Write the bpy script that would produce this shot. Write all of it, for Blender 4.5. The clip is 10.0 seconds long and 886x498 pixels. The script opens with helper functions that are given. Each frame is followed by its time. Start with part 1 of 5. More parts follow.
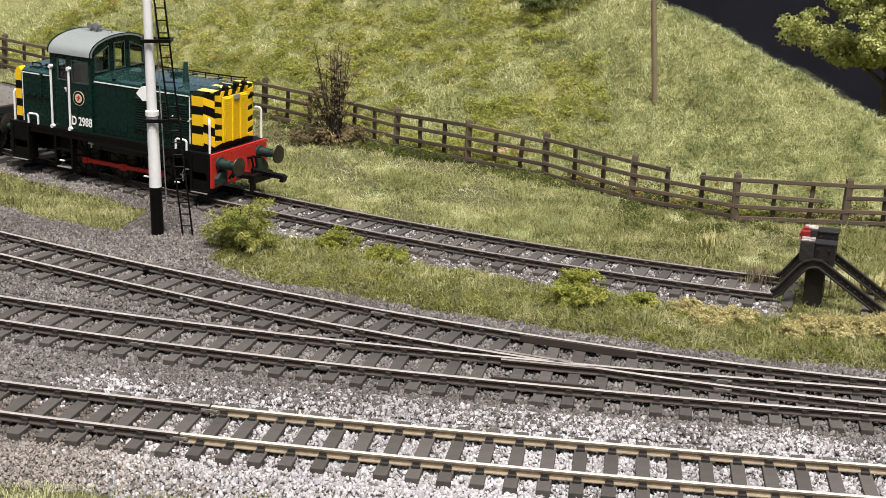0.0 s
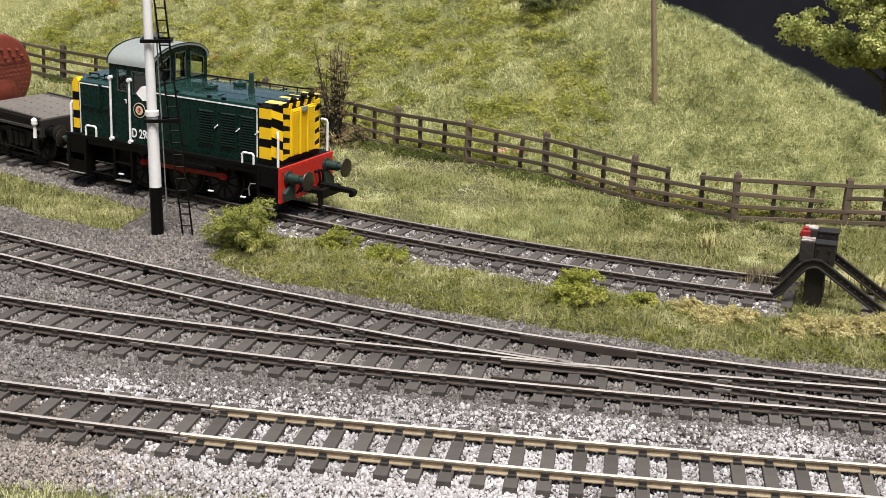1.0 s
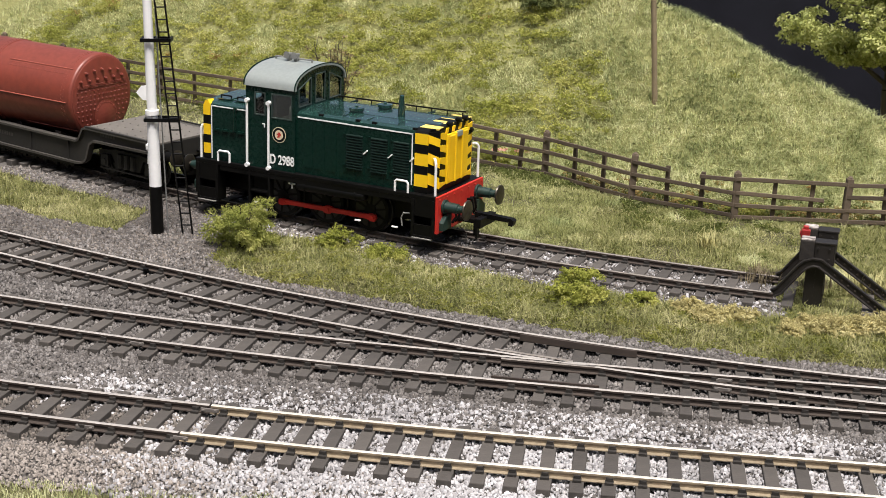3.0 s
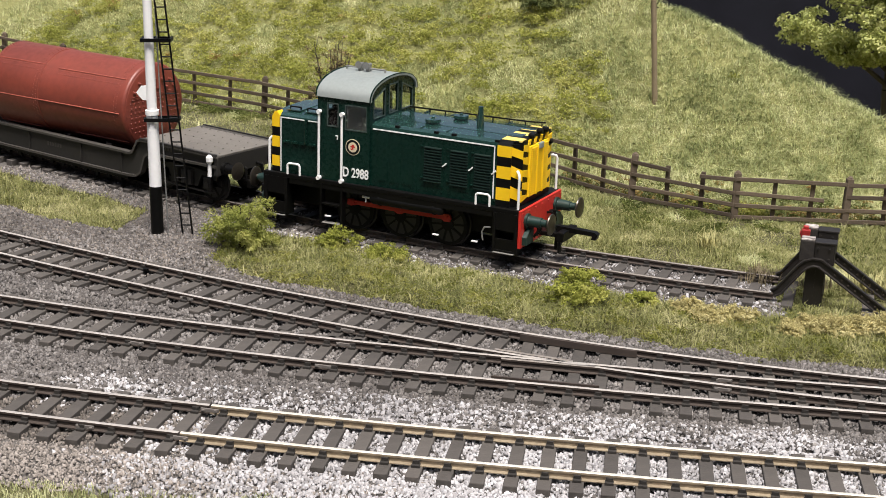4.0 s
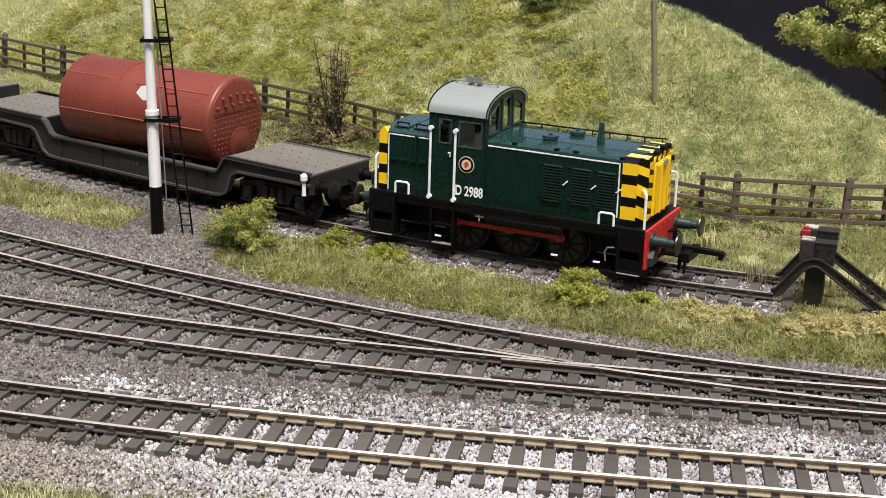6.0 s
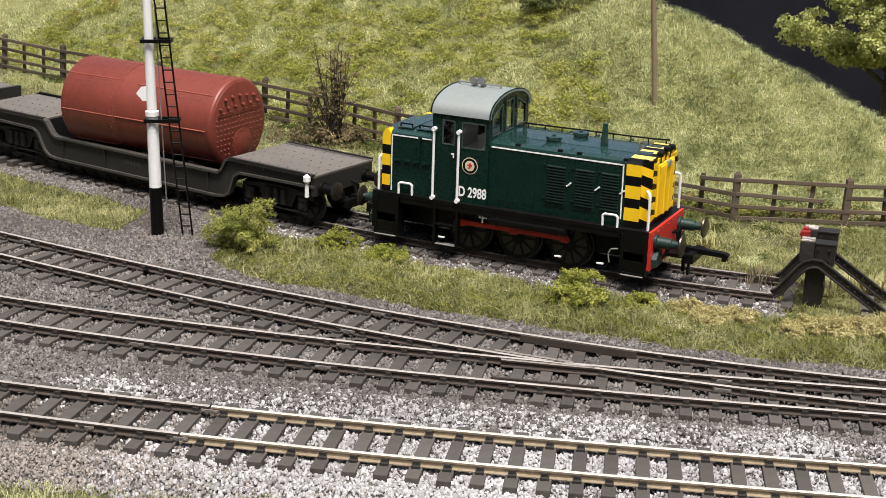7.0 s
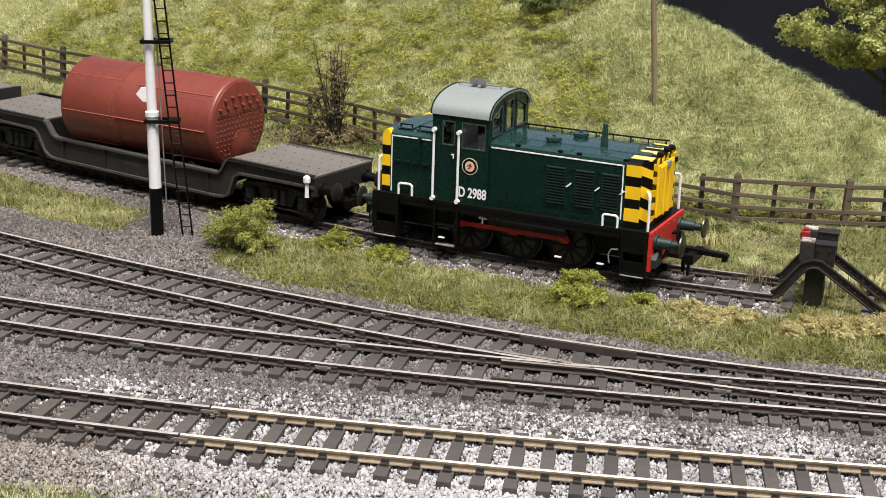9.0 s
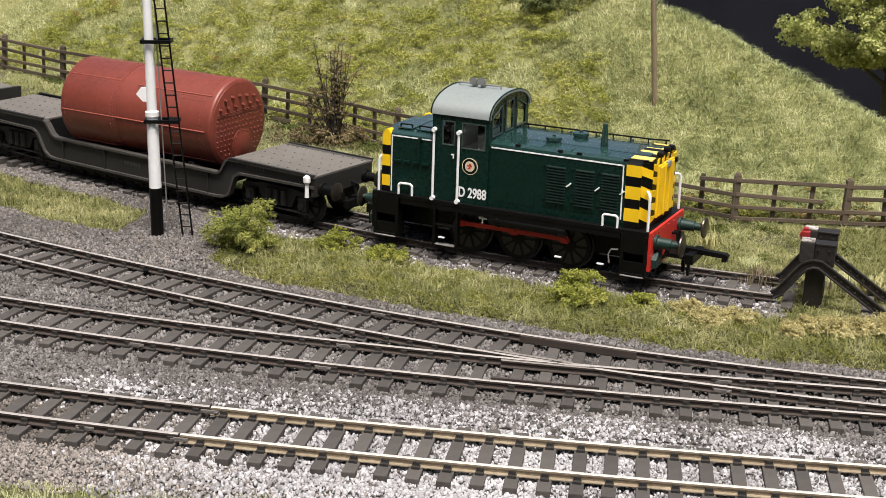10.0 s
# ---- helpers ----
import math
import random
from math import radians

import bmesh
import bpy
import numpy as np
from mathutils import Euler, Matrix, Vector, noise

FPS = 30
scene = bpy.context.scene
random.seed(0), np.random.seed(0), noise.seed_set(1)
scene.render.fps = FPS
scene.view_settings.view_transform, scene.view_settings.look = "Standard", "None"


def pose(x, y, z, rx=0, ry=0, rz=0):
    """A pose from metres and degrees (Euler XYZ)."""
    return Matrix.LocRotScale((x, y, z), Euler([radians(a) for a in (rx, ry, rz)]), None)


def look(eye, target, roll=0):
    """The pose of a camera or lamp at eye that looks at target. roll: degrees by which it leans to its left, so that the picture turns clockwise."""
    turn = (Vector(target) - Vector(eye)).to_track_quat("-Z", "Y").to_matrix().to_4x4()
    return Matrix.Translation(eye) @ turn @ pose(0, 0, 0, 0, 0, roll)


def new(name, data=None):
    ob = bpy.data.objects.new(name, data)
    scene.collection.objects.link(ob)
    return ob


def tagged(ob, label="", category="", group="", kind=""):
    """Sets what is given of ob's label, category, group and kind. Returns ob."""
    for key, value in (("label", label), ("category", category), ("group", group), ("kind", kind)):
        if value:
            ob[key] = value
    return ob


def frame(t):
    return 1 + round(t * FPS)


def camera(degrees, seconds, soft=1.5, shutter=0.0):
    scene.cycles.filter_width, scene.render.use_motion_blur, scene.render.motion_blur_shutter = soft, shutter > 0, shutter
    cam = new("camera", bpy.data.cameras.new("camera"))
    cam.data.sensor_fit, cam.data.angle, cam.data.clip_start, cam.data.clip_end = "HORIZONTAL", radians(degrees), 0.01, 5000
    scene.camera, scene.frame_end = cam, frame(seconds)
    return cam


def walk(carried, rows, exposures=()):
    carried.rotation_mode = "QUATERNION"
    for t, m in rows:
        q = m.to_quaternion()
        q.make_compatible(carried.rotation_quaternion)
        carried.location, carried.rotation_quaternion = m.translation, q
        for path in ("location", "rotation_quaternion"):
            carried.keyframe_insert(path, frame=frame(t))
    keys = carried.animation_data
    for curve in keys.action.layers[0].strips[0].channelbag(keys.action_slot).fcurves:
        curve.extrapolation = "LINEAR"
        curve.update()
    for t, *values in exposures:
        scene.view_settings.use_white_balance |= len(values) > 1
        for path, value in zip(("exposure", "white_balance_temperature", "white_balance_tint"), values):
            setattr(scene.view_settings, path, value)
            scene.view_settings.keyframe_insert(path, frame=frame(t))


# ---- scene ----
# Model railway layout in 1:76 (16.5 mm track). Plan numbers below are millimetres; MM turns them into metres.
MM = 0.001
cam = camera(31.66, 10.0, soft=0.8)
EYE = (0.0, 0.0, 0.141577)


def aim(down):
    d = radians(down)
    return look(EYE, (0.0, math.cos(d), EYE[2] - math.sin(d)), 1.87)


# still camera on a stand that nods by a few hundredths of a degree
walk(cam, [(0.0, aim(16.96)), (1.5, aim(16.962)), (2.0, aim(16.99)), (5.5, aim(16.99)), (7.0, aim(16.955)), (8.0, aim(16.955)),
           (8.6, aim(16.935)), (10.0, aim(16.935))])

# ---- light: soft grey daylight from above ----
world = bpy.data.worlds.new("sky")
scene.world = world
world.use_nodes = True
wn = world.node_tree
sky = wn.nodes.new("ShaderNodeTexSky")
sky.sky_type = "NISHITA"
sky.sun_disc = False
SUN_EL, SUN_AZ = 70.0, 170.0
sky.sun_elevation, sky.sun_rotation = radians(SUN_EL), radians(SUN_AZ)
sky.air_density, sky.dust_density, sky.ozone_density = 1.0, 6.0, 0.6
wn.links.new(sky.outputs[0], wn.nodes["Background"].inputs[0])
wn.nodes["Background"].inputs[1].default_value = 0.062
sun = new("sun", bpy.data.lights.new("sun", "SUN"))
sun.data.energy, sun.data.angle, sun.data.color = 3.75, radians(24), (1.0, 0.96, 0.92)
_az, _el = radians(SUN_AZ), radians(SUN_EL)
sun.matrix_world = look((math.sin(_az) * math.cos(_el) * 5, math.cos(_az) * math.cos(_el) * 5, math.sin(_el) * 5), (0, 0, 0))
scene.view_settings.exposure = 0.73


# ---- materials ----
def mat(name, a, b=None, rough=0.6, metal=0.0, grain=1500.0, patch=120.0, bump=0.0, spread=0.5, random_by="", c=None, spec=0.5, coat=0.0, vary=0.5, thin=0.0):
    """Two-colour surface with grain and patches at real size; random_by 'island' or 'object' varies loose pieces."""
    m = bpy.data.materials.new(name)
    m.use_nodes = True
    nt = m.node_tree
    n, l = nt.nodes, nt.links
    p = n["Principled BSDF"]
    p.inputs["Roughness"].default_value, p.inputs["Metallic"].default_value = rough, metal
    p.inputs["Specular IOR Level"].default_value = spec
    p.inputs["Coat Weight"].default_value = coat
    b = b or tuple(v * 0.75 for v in a)
    pos = n.new("ShaderNodeTexCoord")
    n1, n2 = n.new("ShaderNodeTexNoise"), n.new("ShaderNodeTexNoise")
    n1.inputs["Scale"].default_value, n2.inputs["Scale"].default_value = grain, patch
    n1.inputs["Detail"].default_value, n2.inputs["Detail"].default_value = 4, 3
    for q in (n1, n2):
        l.new(pos.outputs["Object"], q.inputs["Vector"])
    add = n.new("ShaderNodeMath")
    add.operation = "ADD"
    l.new(n1.outputs[0], add.inputs[0])
    l.new(n2.outputs[0], add.inputs[1])
    ramp = n.new("ShaderNodeMapRange")
    ramp.inputs["From Min"].default_value, ramp.inputs["From Max"].default_value = 1.0 - spread, 1.0 + spread
    out = ramp.outputs[0]
    l.new(add.outputs[0], ramp.inputs[0])
    if random_by:
        r = n.new("ShaderNodeNewGeometry" if random_by == "island" else "ShaderNodeObjectInfo")
        ad2 = n.new("ShaderNodeMath")
        ad2.operation, ad2.inputs[1].default_value = "MULTIPLY", 1 - vary
        l.new(out, ad2.inputs[0])
        ad3 = n.new("ShaderNodeMath")
        ad3.operation, ad3.inputs[1].default_value = "MULTIPLY_ADD", vary
        l.new(r.outputs["Random Per Island" if random_by == "island" else "Random"], ad3.inputs[0])
        l.new(ad2.outputs[0], ad3.inputs[2])
        out = ad3.outputs[0]
    cr = n.new("ShaderNodeValToRGB")
    cr.color_ramp.elements[0].color, cr.color_ramp.elements[1].color = (*a, 1), (*b, 1)
    if c:
        e = cr.color_ramp.elements.new(0.5)
        e.color = (*c, 1)
    l.new(out, cr.inputs[0])
    l.new(cr.outputs[0], p.inputs["Base Color"])
    rr = n.new("ShaderNodeMapRange")
    rr.inputs["To Min"].default_value, rr.inputs["To Max"].default_value = max(rough - 0.12, 0.03), min(rough + 0.12, 1)
    l.new(n1.outputs[0], rr.inputs[0])
    l.new(rr.outputs[0], p.inputs["Roughness"])
    if bump:
        bp = n.new("ShaderNodeBump")
        bp.inputs["Distance"].default_value, bp.inputs["Strength"].default_value = bump * MM, 0.6
        l.new(n1.outputs[0], bp.inputs["Height"])
        l.new(bp.outputs[0], p.inputs["Normal"])
    if thin:
        # light passes through thin leaves and fibres
        tr, mix = n.new("ShaderNodeBsdfTranslucent"), n.new("ShaderNodeMixShader")
        mix.inputs[0].default_value = thin
        l.new(cr.outputs[0], tr.inputs["Color"])
        l.new(p.outputs[0], mix.inputs[1])
        l.new(tr.outputs[0], mix.inputs[2])
        l.new(mix.outputs[0], n["Material Output"].inputs["Surface"])
    return m


M_bed = mat("ballast_bed", (0.055, 0.049, 0.045), (0.13, 0.118, 0.108), 0.95, bump=0.5, grain=900)
M_earth = mat("grassy_earth", (0.12, 0.125, 0.04), (0.25, 0.24, 0.09), 0.95, bump=0.6, grain=700, patch=60)
M_vergeearth = mat("verge_earth", (0.04, 0.038, 0.016), (0.11, 0.1, 0.043), 0.95, bump=0.6, grain=700, patch=60)
M_rail = mat("rusty_rail", (0.028, 0.02, 0.016), (0.055, 0.04, 0.032), 0.75, 0.0, 900, 150)
# worn running surface; its pale base colour also carries the glint of reflected light
M_railtop = mat("worn_rail_top_with_glint", (0.5, 0.465, 0.43), (0.3, 0.27, 0.245), 0.35, 0.2, 900, 100)
M_dulltop = mat("dull_rail_top", (0.3, 0.27, 0.24), (0.13, 0.11, 0.095), 0.45, 0.2, 900, 100)
M_newrail = mat("nickel_rail", (0.4, 0.33, 0.23), (0.17, 0.13, 0.09), 0.45, 0.3, 900, 100)
M_newtop = mat("bright_rail_top", (0.72, 0.68, 0.6), (0.55, 0.5, 0.42), 0.35, 0.3, 900, 100)
M_chair = mat("dark_rail_chair", (0.014, 0.012, 0.01), (0.035, 0.03, 0.026), 0.8, 0, 1200, 150)
M_sleeper = mat("sleeper_plastic", (0.032, 0.028, 0.025), (0.1, 0.088, 0.078), 0.85, 0, 1200, 150, 0.15, random_by="object")
M_wood = mat("weathered_fence", (0.035, 0.025, 0.017), (0.16, 0.12, 0.083), 0.9, 0, 1500, 120, 0.2, random_by="object")
M_black = mat("black_paint", (0.0016, 0.0016, 0.0016), (0.0045, 0.0043, 0.0041), 0.45, 0, 900, 100, spec=0.18)
M_white = mat("white_paint", (0.86, 0.86, 0.86), (0.76, 0.755, 0.74), 0.45, 0, 700, 60)
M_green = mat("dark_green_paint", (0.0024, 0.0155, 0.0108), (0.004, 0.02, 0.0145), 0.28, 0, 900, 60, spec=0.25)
# same green with sky reflection on the upward faces put into a paler colour
M_green_skylit = mat("sky_lit_green_paint", (0.01, 0.034, 0.028), (0.016, 0.046, 0.038), 0.2, 0, 900, 60, coat=1.0, spec=0.8)
M_yellow = mat("yellow_paint", (0.9, 0.58, 0.012), (0.82, 0.5, 0.01), 0.4, 0, 700, 60)
M_red = mat("red_paint", (0.56, 0.025, 0.015), (0.42, 0.02, 0.015), 0.5, 0, 700, 60)
M_roof = mat("grey_roof_paint", (0.26, 0.285, 0.275), (0.205, 0.225, 0.217), 0.4, 0, 900, 60)
M_wagon = mat("weathered_wagon_grey", (0.009, 0.0083, 0.0075), (0.024, 0.0215, 0.019), 0.65, 0, 700, 60, 0.1)
M_deck = mat("worn_deck", (0.085, 0.077, 0.068), (0.16, 0.145, 0.127), 0.8, 0, 900, 60, 0.1)
M_boiler = mat("red_oxide", (0.215, 0.046, 0.029), (0.12, 0.027, 0.018), 0.42, 0, 500, 40, 0.04)
M_darkwall = mat("dark_drape", (0.0032, 0.0034, 0.0046), (0.0085, 0.0088, 0.012), 0.95, 0, 40, 4, spec=0.05)
M_stone = mat("ballast_stone", (0.036, 0.032, 0.03), (0.3, 0.28, 0.268), 0.9, 0, 500, 25, 0, 0.35, "island", (0.108, 0.097, 0.091))
M_palestone = mat("pale_ballast_stone", (0.115, 0.109, 0.11), (0.6, 0.592, 0.606), 0.9, 0, 500, 25, 0, 0.35, "island", (0.345, 0.332, 0.337))
M_brownstone = mat("brown_ballast_stone", (0.036, 0.03, 0.026), (0.28, 0.245, 0.215), 0.9, 0, 500, 25, 0, 0.35, "island", (0.11, 0.094, 0.082))
M_beigestone = mat("beige_gravel", (0.09, 0.076, 0.065), (0.42, 0.375, 0.34), 0.9, 0, 500, 25, 0, 0.35, "island", (0.23, 0.202, 0.18))
M_grass = mat("static_grass", (0.15, 0.185, 0.07), (0.78, 0.75, 0.48), 0.75, 0, 150, 35, 0, 0.28, "island", (0.42, 0.445, 0.21), 0.2, vary=0.35, thin=0.32)
M_verge = mat("verge_grass", (0.065, 0.076, 0.022), (0.58, 0.54, 0.3), 0.75, 0, 150, 35, 0, 0.32, "island", (0.215, 0.22, 0.076), 0.2, vary=0.5, thin=0.25)
M_lawn = mat("trackside_grass", (0.1, 0.115, 0.034), (0.66, 0.62, 0.36), 0.75, 0, 150, 35, 0, 0.32, "island", (0.29, 0.3, 0.115), 0.2, vary=0.45, thin=0.3)
M_low = mat("low_foam", (0.11, 0.125, 0.028), (0.44, 0.41, 0.14), 0.9, 0, 160, 30, 0, 0.3, "island", (0.22, 0.23, 0.055), 0.1, vary=0.2, thin=0.35)
M_darkbush = mat("dark_shrub", (0.06, 0.078, 0.024), (0.24, 0.25, 0.08), 0.85, 0, 300, 60, 0, 0.3, "island", (0.12, 0.14, 0.042), vary=0.3, thin=0.3)
M_scrub = mat("olive_scrub", (0.21, 0.23, 0.055), (0.56, 0.53, 0.2), 0.9, 0, 160, 30, 0, 0.3, "island", (0.35, 0.36, 0.092), 0.1, vary=0.15, thin=0.45)
M_bright = mat("bright_foliage", (0.2, 0.225, 0.045), (0.54, 0.52, 0.17), 0.85, 0, 260, 60, 0, 0.3, "island", (0.33, 0.35, 0.075), 0.1, vary=0.2, thin=0.4)
M_tan = mat("dry_foliage", (0.34, 0.3, 0.13), (0.74, 0.67, 0.38), 0.9, 0, 260, 60, 0, 0.3, "island", (0.52, 0.46, 0.22), 0.1, vary=0.25, thin=0.35)
M_brownleaf = mat("dead_leaf", (0.075, 0.056, 0.028), (0.36, 0.28, 0.14), 0.9, 0, 300, 60, 0, 0.3, "island", (0.17, 0.13, 0.06), vary=0.4)
M_leaf = mat("tree_leaf", (0.17, 0.2, 0.05), (0.62, 0.6, 0.27), 0.6, 0, 300, 60, 0, 0.3, "island", (0.34, 0.37, 0.1), vary=0.45, thin=0.3)
M_creeper = mat("leafy_creeper", (0.045, 0.06, 0.017), (0.25, 0.26, 0.085), 0.85, 0, 260, 40, 0, 0.3, "island", (0.115, 0.135, 0.036), 0.15, vary=0.25, thin=0.3)
M_rust = mat("rusty_foliage", (0.16, 0.1, 0.035), (0.48, 0.36, 0.15), 0.9, 0, 260, 60, 0, 0.3, "island", (0.3, 0.21, 0.075), 0.1, vary=0.3, thin=0.3)
M_bark = mat("bark", (0.03, 0.024, 0.02), (0.07, 0.058, 0.048), 0.9, 0, 1200, 100, 0.3)


# ---- mesh helpers (all in mm) ----
def part(name, bm, material, parent=None, label="", smooth=False):
    me = bpy.data.meshes.new(name)
    bmesh.ops.recalc_face_normals(bm, faces=bm.faces)
    bmesh.ops.scale(bm, vec=(MM, MM, MM), verts=bm.verts)
    bm.to_mesh(me)
    bm.free()
    for q in (material if isinstance(material, (list, tuple)) else [material]):
        me.materials.append(q)
    if smooth:
        me.shade_smooth()
        me.set_sharp_from_angle(angle=radians(35))
    ob = new(name, me)
    if parent:
        ob.parent = parent
    if label:
        ob["label"] = label
    return ob


def thing(name, label, category, m=None, group="", kind=""):
    ob = new(name)
    ob.empty_display_size = 0.005
    if m is not None:
        ob.matrix_world = m
    return tagged(ob, label, category, group, kind)


def at(x, y, z, rx=0, ry=0, rz=0):
    return pose(x * MM, y * MM, z * MM, rx, ry, rz)


def box(bm, x0, x1, y0, y1, z0, z1, bevel=0.0, mi=0):
    vs = bmesh.ops.create_cube(bm, size=1.0)["verts"]
    for v in vs:
        v.co = Vector(((x0 + x1) / 2 + v.co.x * (x1 - x0), (y0 + y1) / 2 + v.co.y * (y1 - y0), (z0 + z1) / 2 + v.co.z * (z1 - z0)))
    fs = {f for v in vs for f in v.link_faces}
    for f in fs:
        f.material_index = mi
    if bevel:
        es = list({e for v in vs for e in v.link_edges})
        r = bmesh.ops.bevel(bm, geom=es, offset=bevel, segments=2, affect="EDGES", profile=0.5)
        for f in r["faces"]:
            f.material_index = mi
    return bm


def tube(bm, p, q, r0, r1=None, n=12, mi=0, caps=True):
    r1 = r0 if r1 is None else r1
    p, q = Vector(p), Vector(q)
    t = (q - p).to_track_quat("Z", "Y").to_matrix()
    rings = []
    for c, r in ((p, r0), (q, r1)):
        rings.append([bm.verts.new(c + t @ Vector((r * math.cos(2 * math.pi * k / n), r * math.sin(2 * math.pi * k / n), 0))) for k in range(n)])
    for k in range(n):
        bm.faces.new((rings[0][k], rings[0][(k + 1) % n], rings[1][(k + 1) % n], rings[1][k])).material_index = mi
    if caps:
        bm.faces.new(rings[0][::-1]).material_index = mi
        bm.faces.new(rings[1]).material_index = mi
    return bm


def lathe(bm, p, q, prof, n=24, mi=0):
    """Rings of radius r at the share u of the way from p to q, prof = [(u, r)]; closed where r is 0."""
    p, q = Vector(p), Vector(q)
    t = (q - p).to_track_quat("Z", "Y").to_matrix()
    rings = []
    for u, r in prof:
        c = p.lerp(q, u)
        rings.append([bm.verts.new(c + t @ Vector((r * math.cos(2 * math.pi * k / n), r * math.sin(2 * math.pi * k / n), 0))) for k in range(n)])
    for a, b in zip(rings, rings[1:]):
        for k in range(n):
            bm.faces.new((a[k], a[(k + 1) % n], b[(k + 1) % n], b[k])).material_index = mi
    bm.faces.new(rings[0][::-1]).material_index = mi
    bm.faces.new(rings[-1]).material_index = mi
    return bm


def wire(bm, pts, r, n=8, mi=0):
    for a, b in zip(pts, pts[1:]):
        tube(bm, a, b, r, r, n, mi)
    for a in pts[1:-1]:
        s = bmesh.ops.create_icosphere(bm, subdivisions=1, radius=r * 1.02)
        for v in s["verts"]:
            v.co += Vector(a)
            for f in v.link_faces:
                f.material_index = mi
    return bm


def slab(bm, outline, axis, lo, hi, mi=0):
    """Extrudes a 2D outline along axis 'x', 'y' or 'z' from lo to hi."""
    def put(a, b, w):
        return {"x": (w, a, b), "y": (a, w, b), "z": (a, b, w)}[axis]
    v0 = [bm.verts.new(put(a, b, lo)) for a, b in outline]
    v1 = [bm.verts.new(put(a, b, hi)) for a, b in outline]
    n = len(outline)
    bm.faces.new(v0).material_index = mi
    bm.faces.new(v1[::-1]).material_index = mi
    for k in range(n):
        bm.faces.new((v0[k], v1[k], v1[(k + 1) % n], v0[(k + 1) % n])).material_index = mi
    return bm


def B():
    return bmesh.new()


# ---- plan: track centre lines y(x) as cubics in x/100, fence line, hill ----
T1 = (317.307, -14.774, 3.061, -0.764)
T2 = (366.95, -19.028, 4.545, -0.705)
T3 = (389.845, -39.582, 7.881, 0.571)
T4 = (478.809, -50.503, 9.45, 0.62)
GROUND = -4.0


def cubic(c, x):
    t = x / 100
    return c[0] + c[1] * t + c[2] * t * t + c[3] * t ** 3


def slope(c, x):
    t = x / 100
    return (c[1] + 2 * c[2] * t + 3 * c[3] * t * t) / 100


def off(c, x, y):
    """Signed distance from a track's centre line; positive beyond it."""
    return (y - cubic(c, x)) / math.sqrt(1 + slope(c, x) ** 2)


FENCE = [(-420, 921), (-217.6, 755.9), (-181.8, 727), (-79, 659.8), (-20.4, 613.1), (8.2, 590.5), (37.3, 571), (66.4, 540), (100.7, 523), (137.6, 518.8), (320, 517)]
FX, FY = [p[0] for p in FENCE], [p[1] for p in FENCE]


def land(x, y):
    """Height of the ground sheet."""
    d = max(0.0, y - float(np.interp(x, FX, FY)))
    z = GROUND + 0.5 * d * d / (d + 25)
    e = (x + y - 746) / 1.414
    if e > 0:
        z -= 1.6 * e * e / (e + 5)
    z = max(z, GROUND - 120)
    lump = noise.noise(Vector((x / 28, y / 28, 0.3))) * 2.2 + noise.noise(Vector((x / 9, y / 9, 5.3))) * 0.8
    far = min(1.0, max(0.0, (off(T4, x, y) - 22) / 25))
    z += lump * far * (0.4 + 0.6 * min(1, d / 25))
    mid = min(off(T3, x, y) - 24, -off(T4, x, y) - 18)
    if 280 < y < 520 and off(T4, x, y) < -26:
        z += 0.3 * min(1.0, max(0.0, (2 - grassy(x, y)) / 4))
    if mid > 0 and x > -85:
        z += min(mid / 8, 1) * (1.2 + 0.5 * lump)
    return z


def grassy(x, y):
    """How far inside a grassed stretch a place lies, in mm; below 0: ballast."""
    w = noise.noise(Vector((x / 14, y / 14, 2.0))) * 5 + noise.noise(Vector((x / 4, y / 4, 7.0))) * 2
    o4, o3 = off(T4, x, y), off(T3, x, y)
    if o4 > 0:
        return max(o4 - 15.5, (x - 96) if o4 > 9 or x > 100 else -9) + w * 0.5
    if x > 98:
        return min(o3 - 21, 8) + w * 0.5
    if o3 > 0:
        near, back = o3 - 21, -o4 - 20
        if x < -60:
            gap = abs(x + 84 + (y - 478) * -0.1) - (18 if x < -84 else 14)
            near, back = o3 - (34 if x < -84 else 25), -o4 - 22
            return min(near, back, gap) + w * 0.6
        return min(near, back) + w * 0.6
    return 295 - y + (x + 60) * -0.08 + w * 0.6 if x < -30 else -30


# ---- ground sheet, stones and grass ----
def sheet(name, x0, x1, y0, y1, step):
    nx, ny = int((x1 - x0) / step), int((y1 - y0) / step)
    vs, fs, mi = [], [], []
    for j in range(ny + 1):
        for i in range(nx + 1):
            x, y = x0 + i * step, y0 + j * step
            vs.append((x * MM, y * MM, land(x, y) * MM))
    for j in range(ny):
        for i in range(nx):
            a = j * (nx + 1) + i
            fs.append((a, a + 1, a + nx + 2, a + nx + 1))
            cx, cy = x0 + (i + 0.5) * step, y0 + (j + 0.5) * step
            mi.append(0 if grassy(cx, cy) <= 0 else (2 if cy < float(np.interp(cx, FX, FY)) else 1))
    me = bpy.data.meshes.new(name)
    me.from_pydata(vs, [], fs)
    me.materials.append(M_bed), me.materials.append(M_earth), me.materials.append(M_vergeearth)
    me.polygons.foreach_set("material_index", mi)
    me.shade_smooth()
    return new(name, me)


ground = tagged(sheet("ground", -520, 420, 150, 1010, 4.0), "scenic baseboard with grey ballast and grassed hillside", "ground", kind="structure")


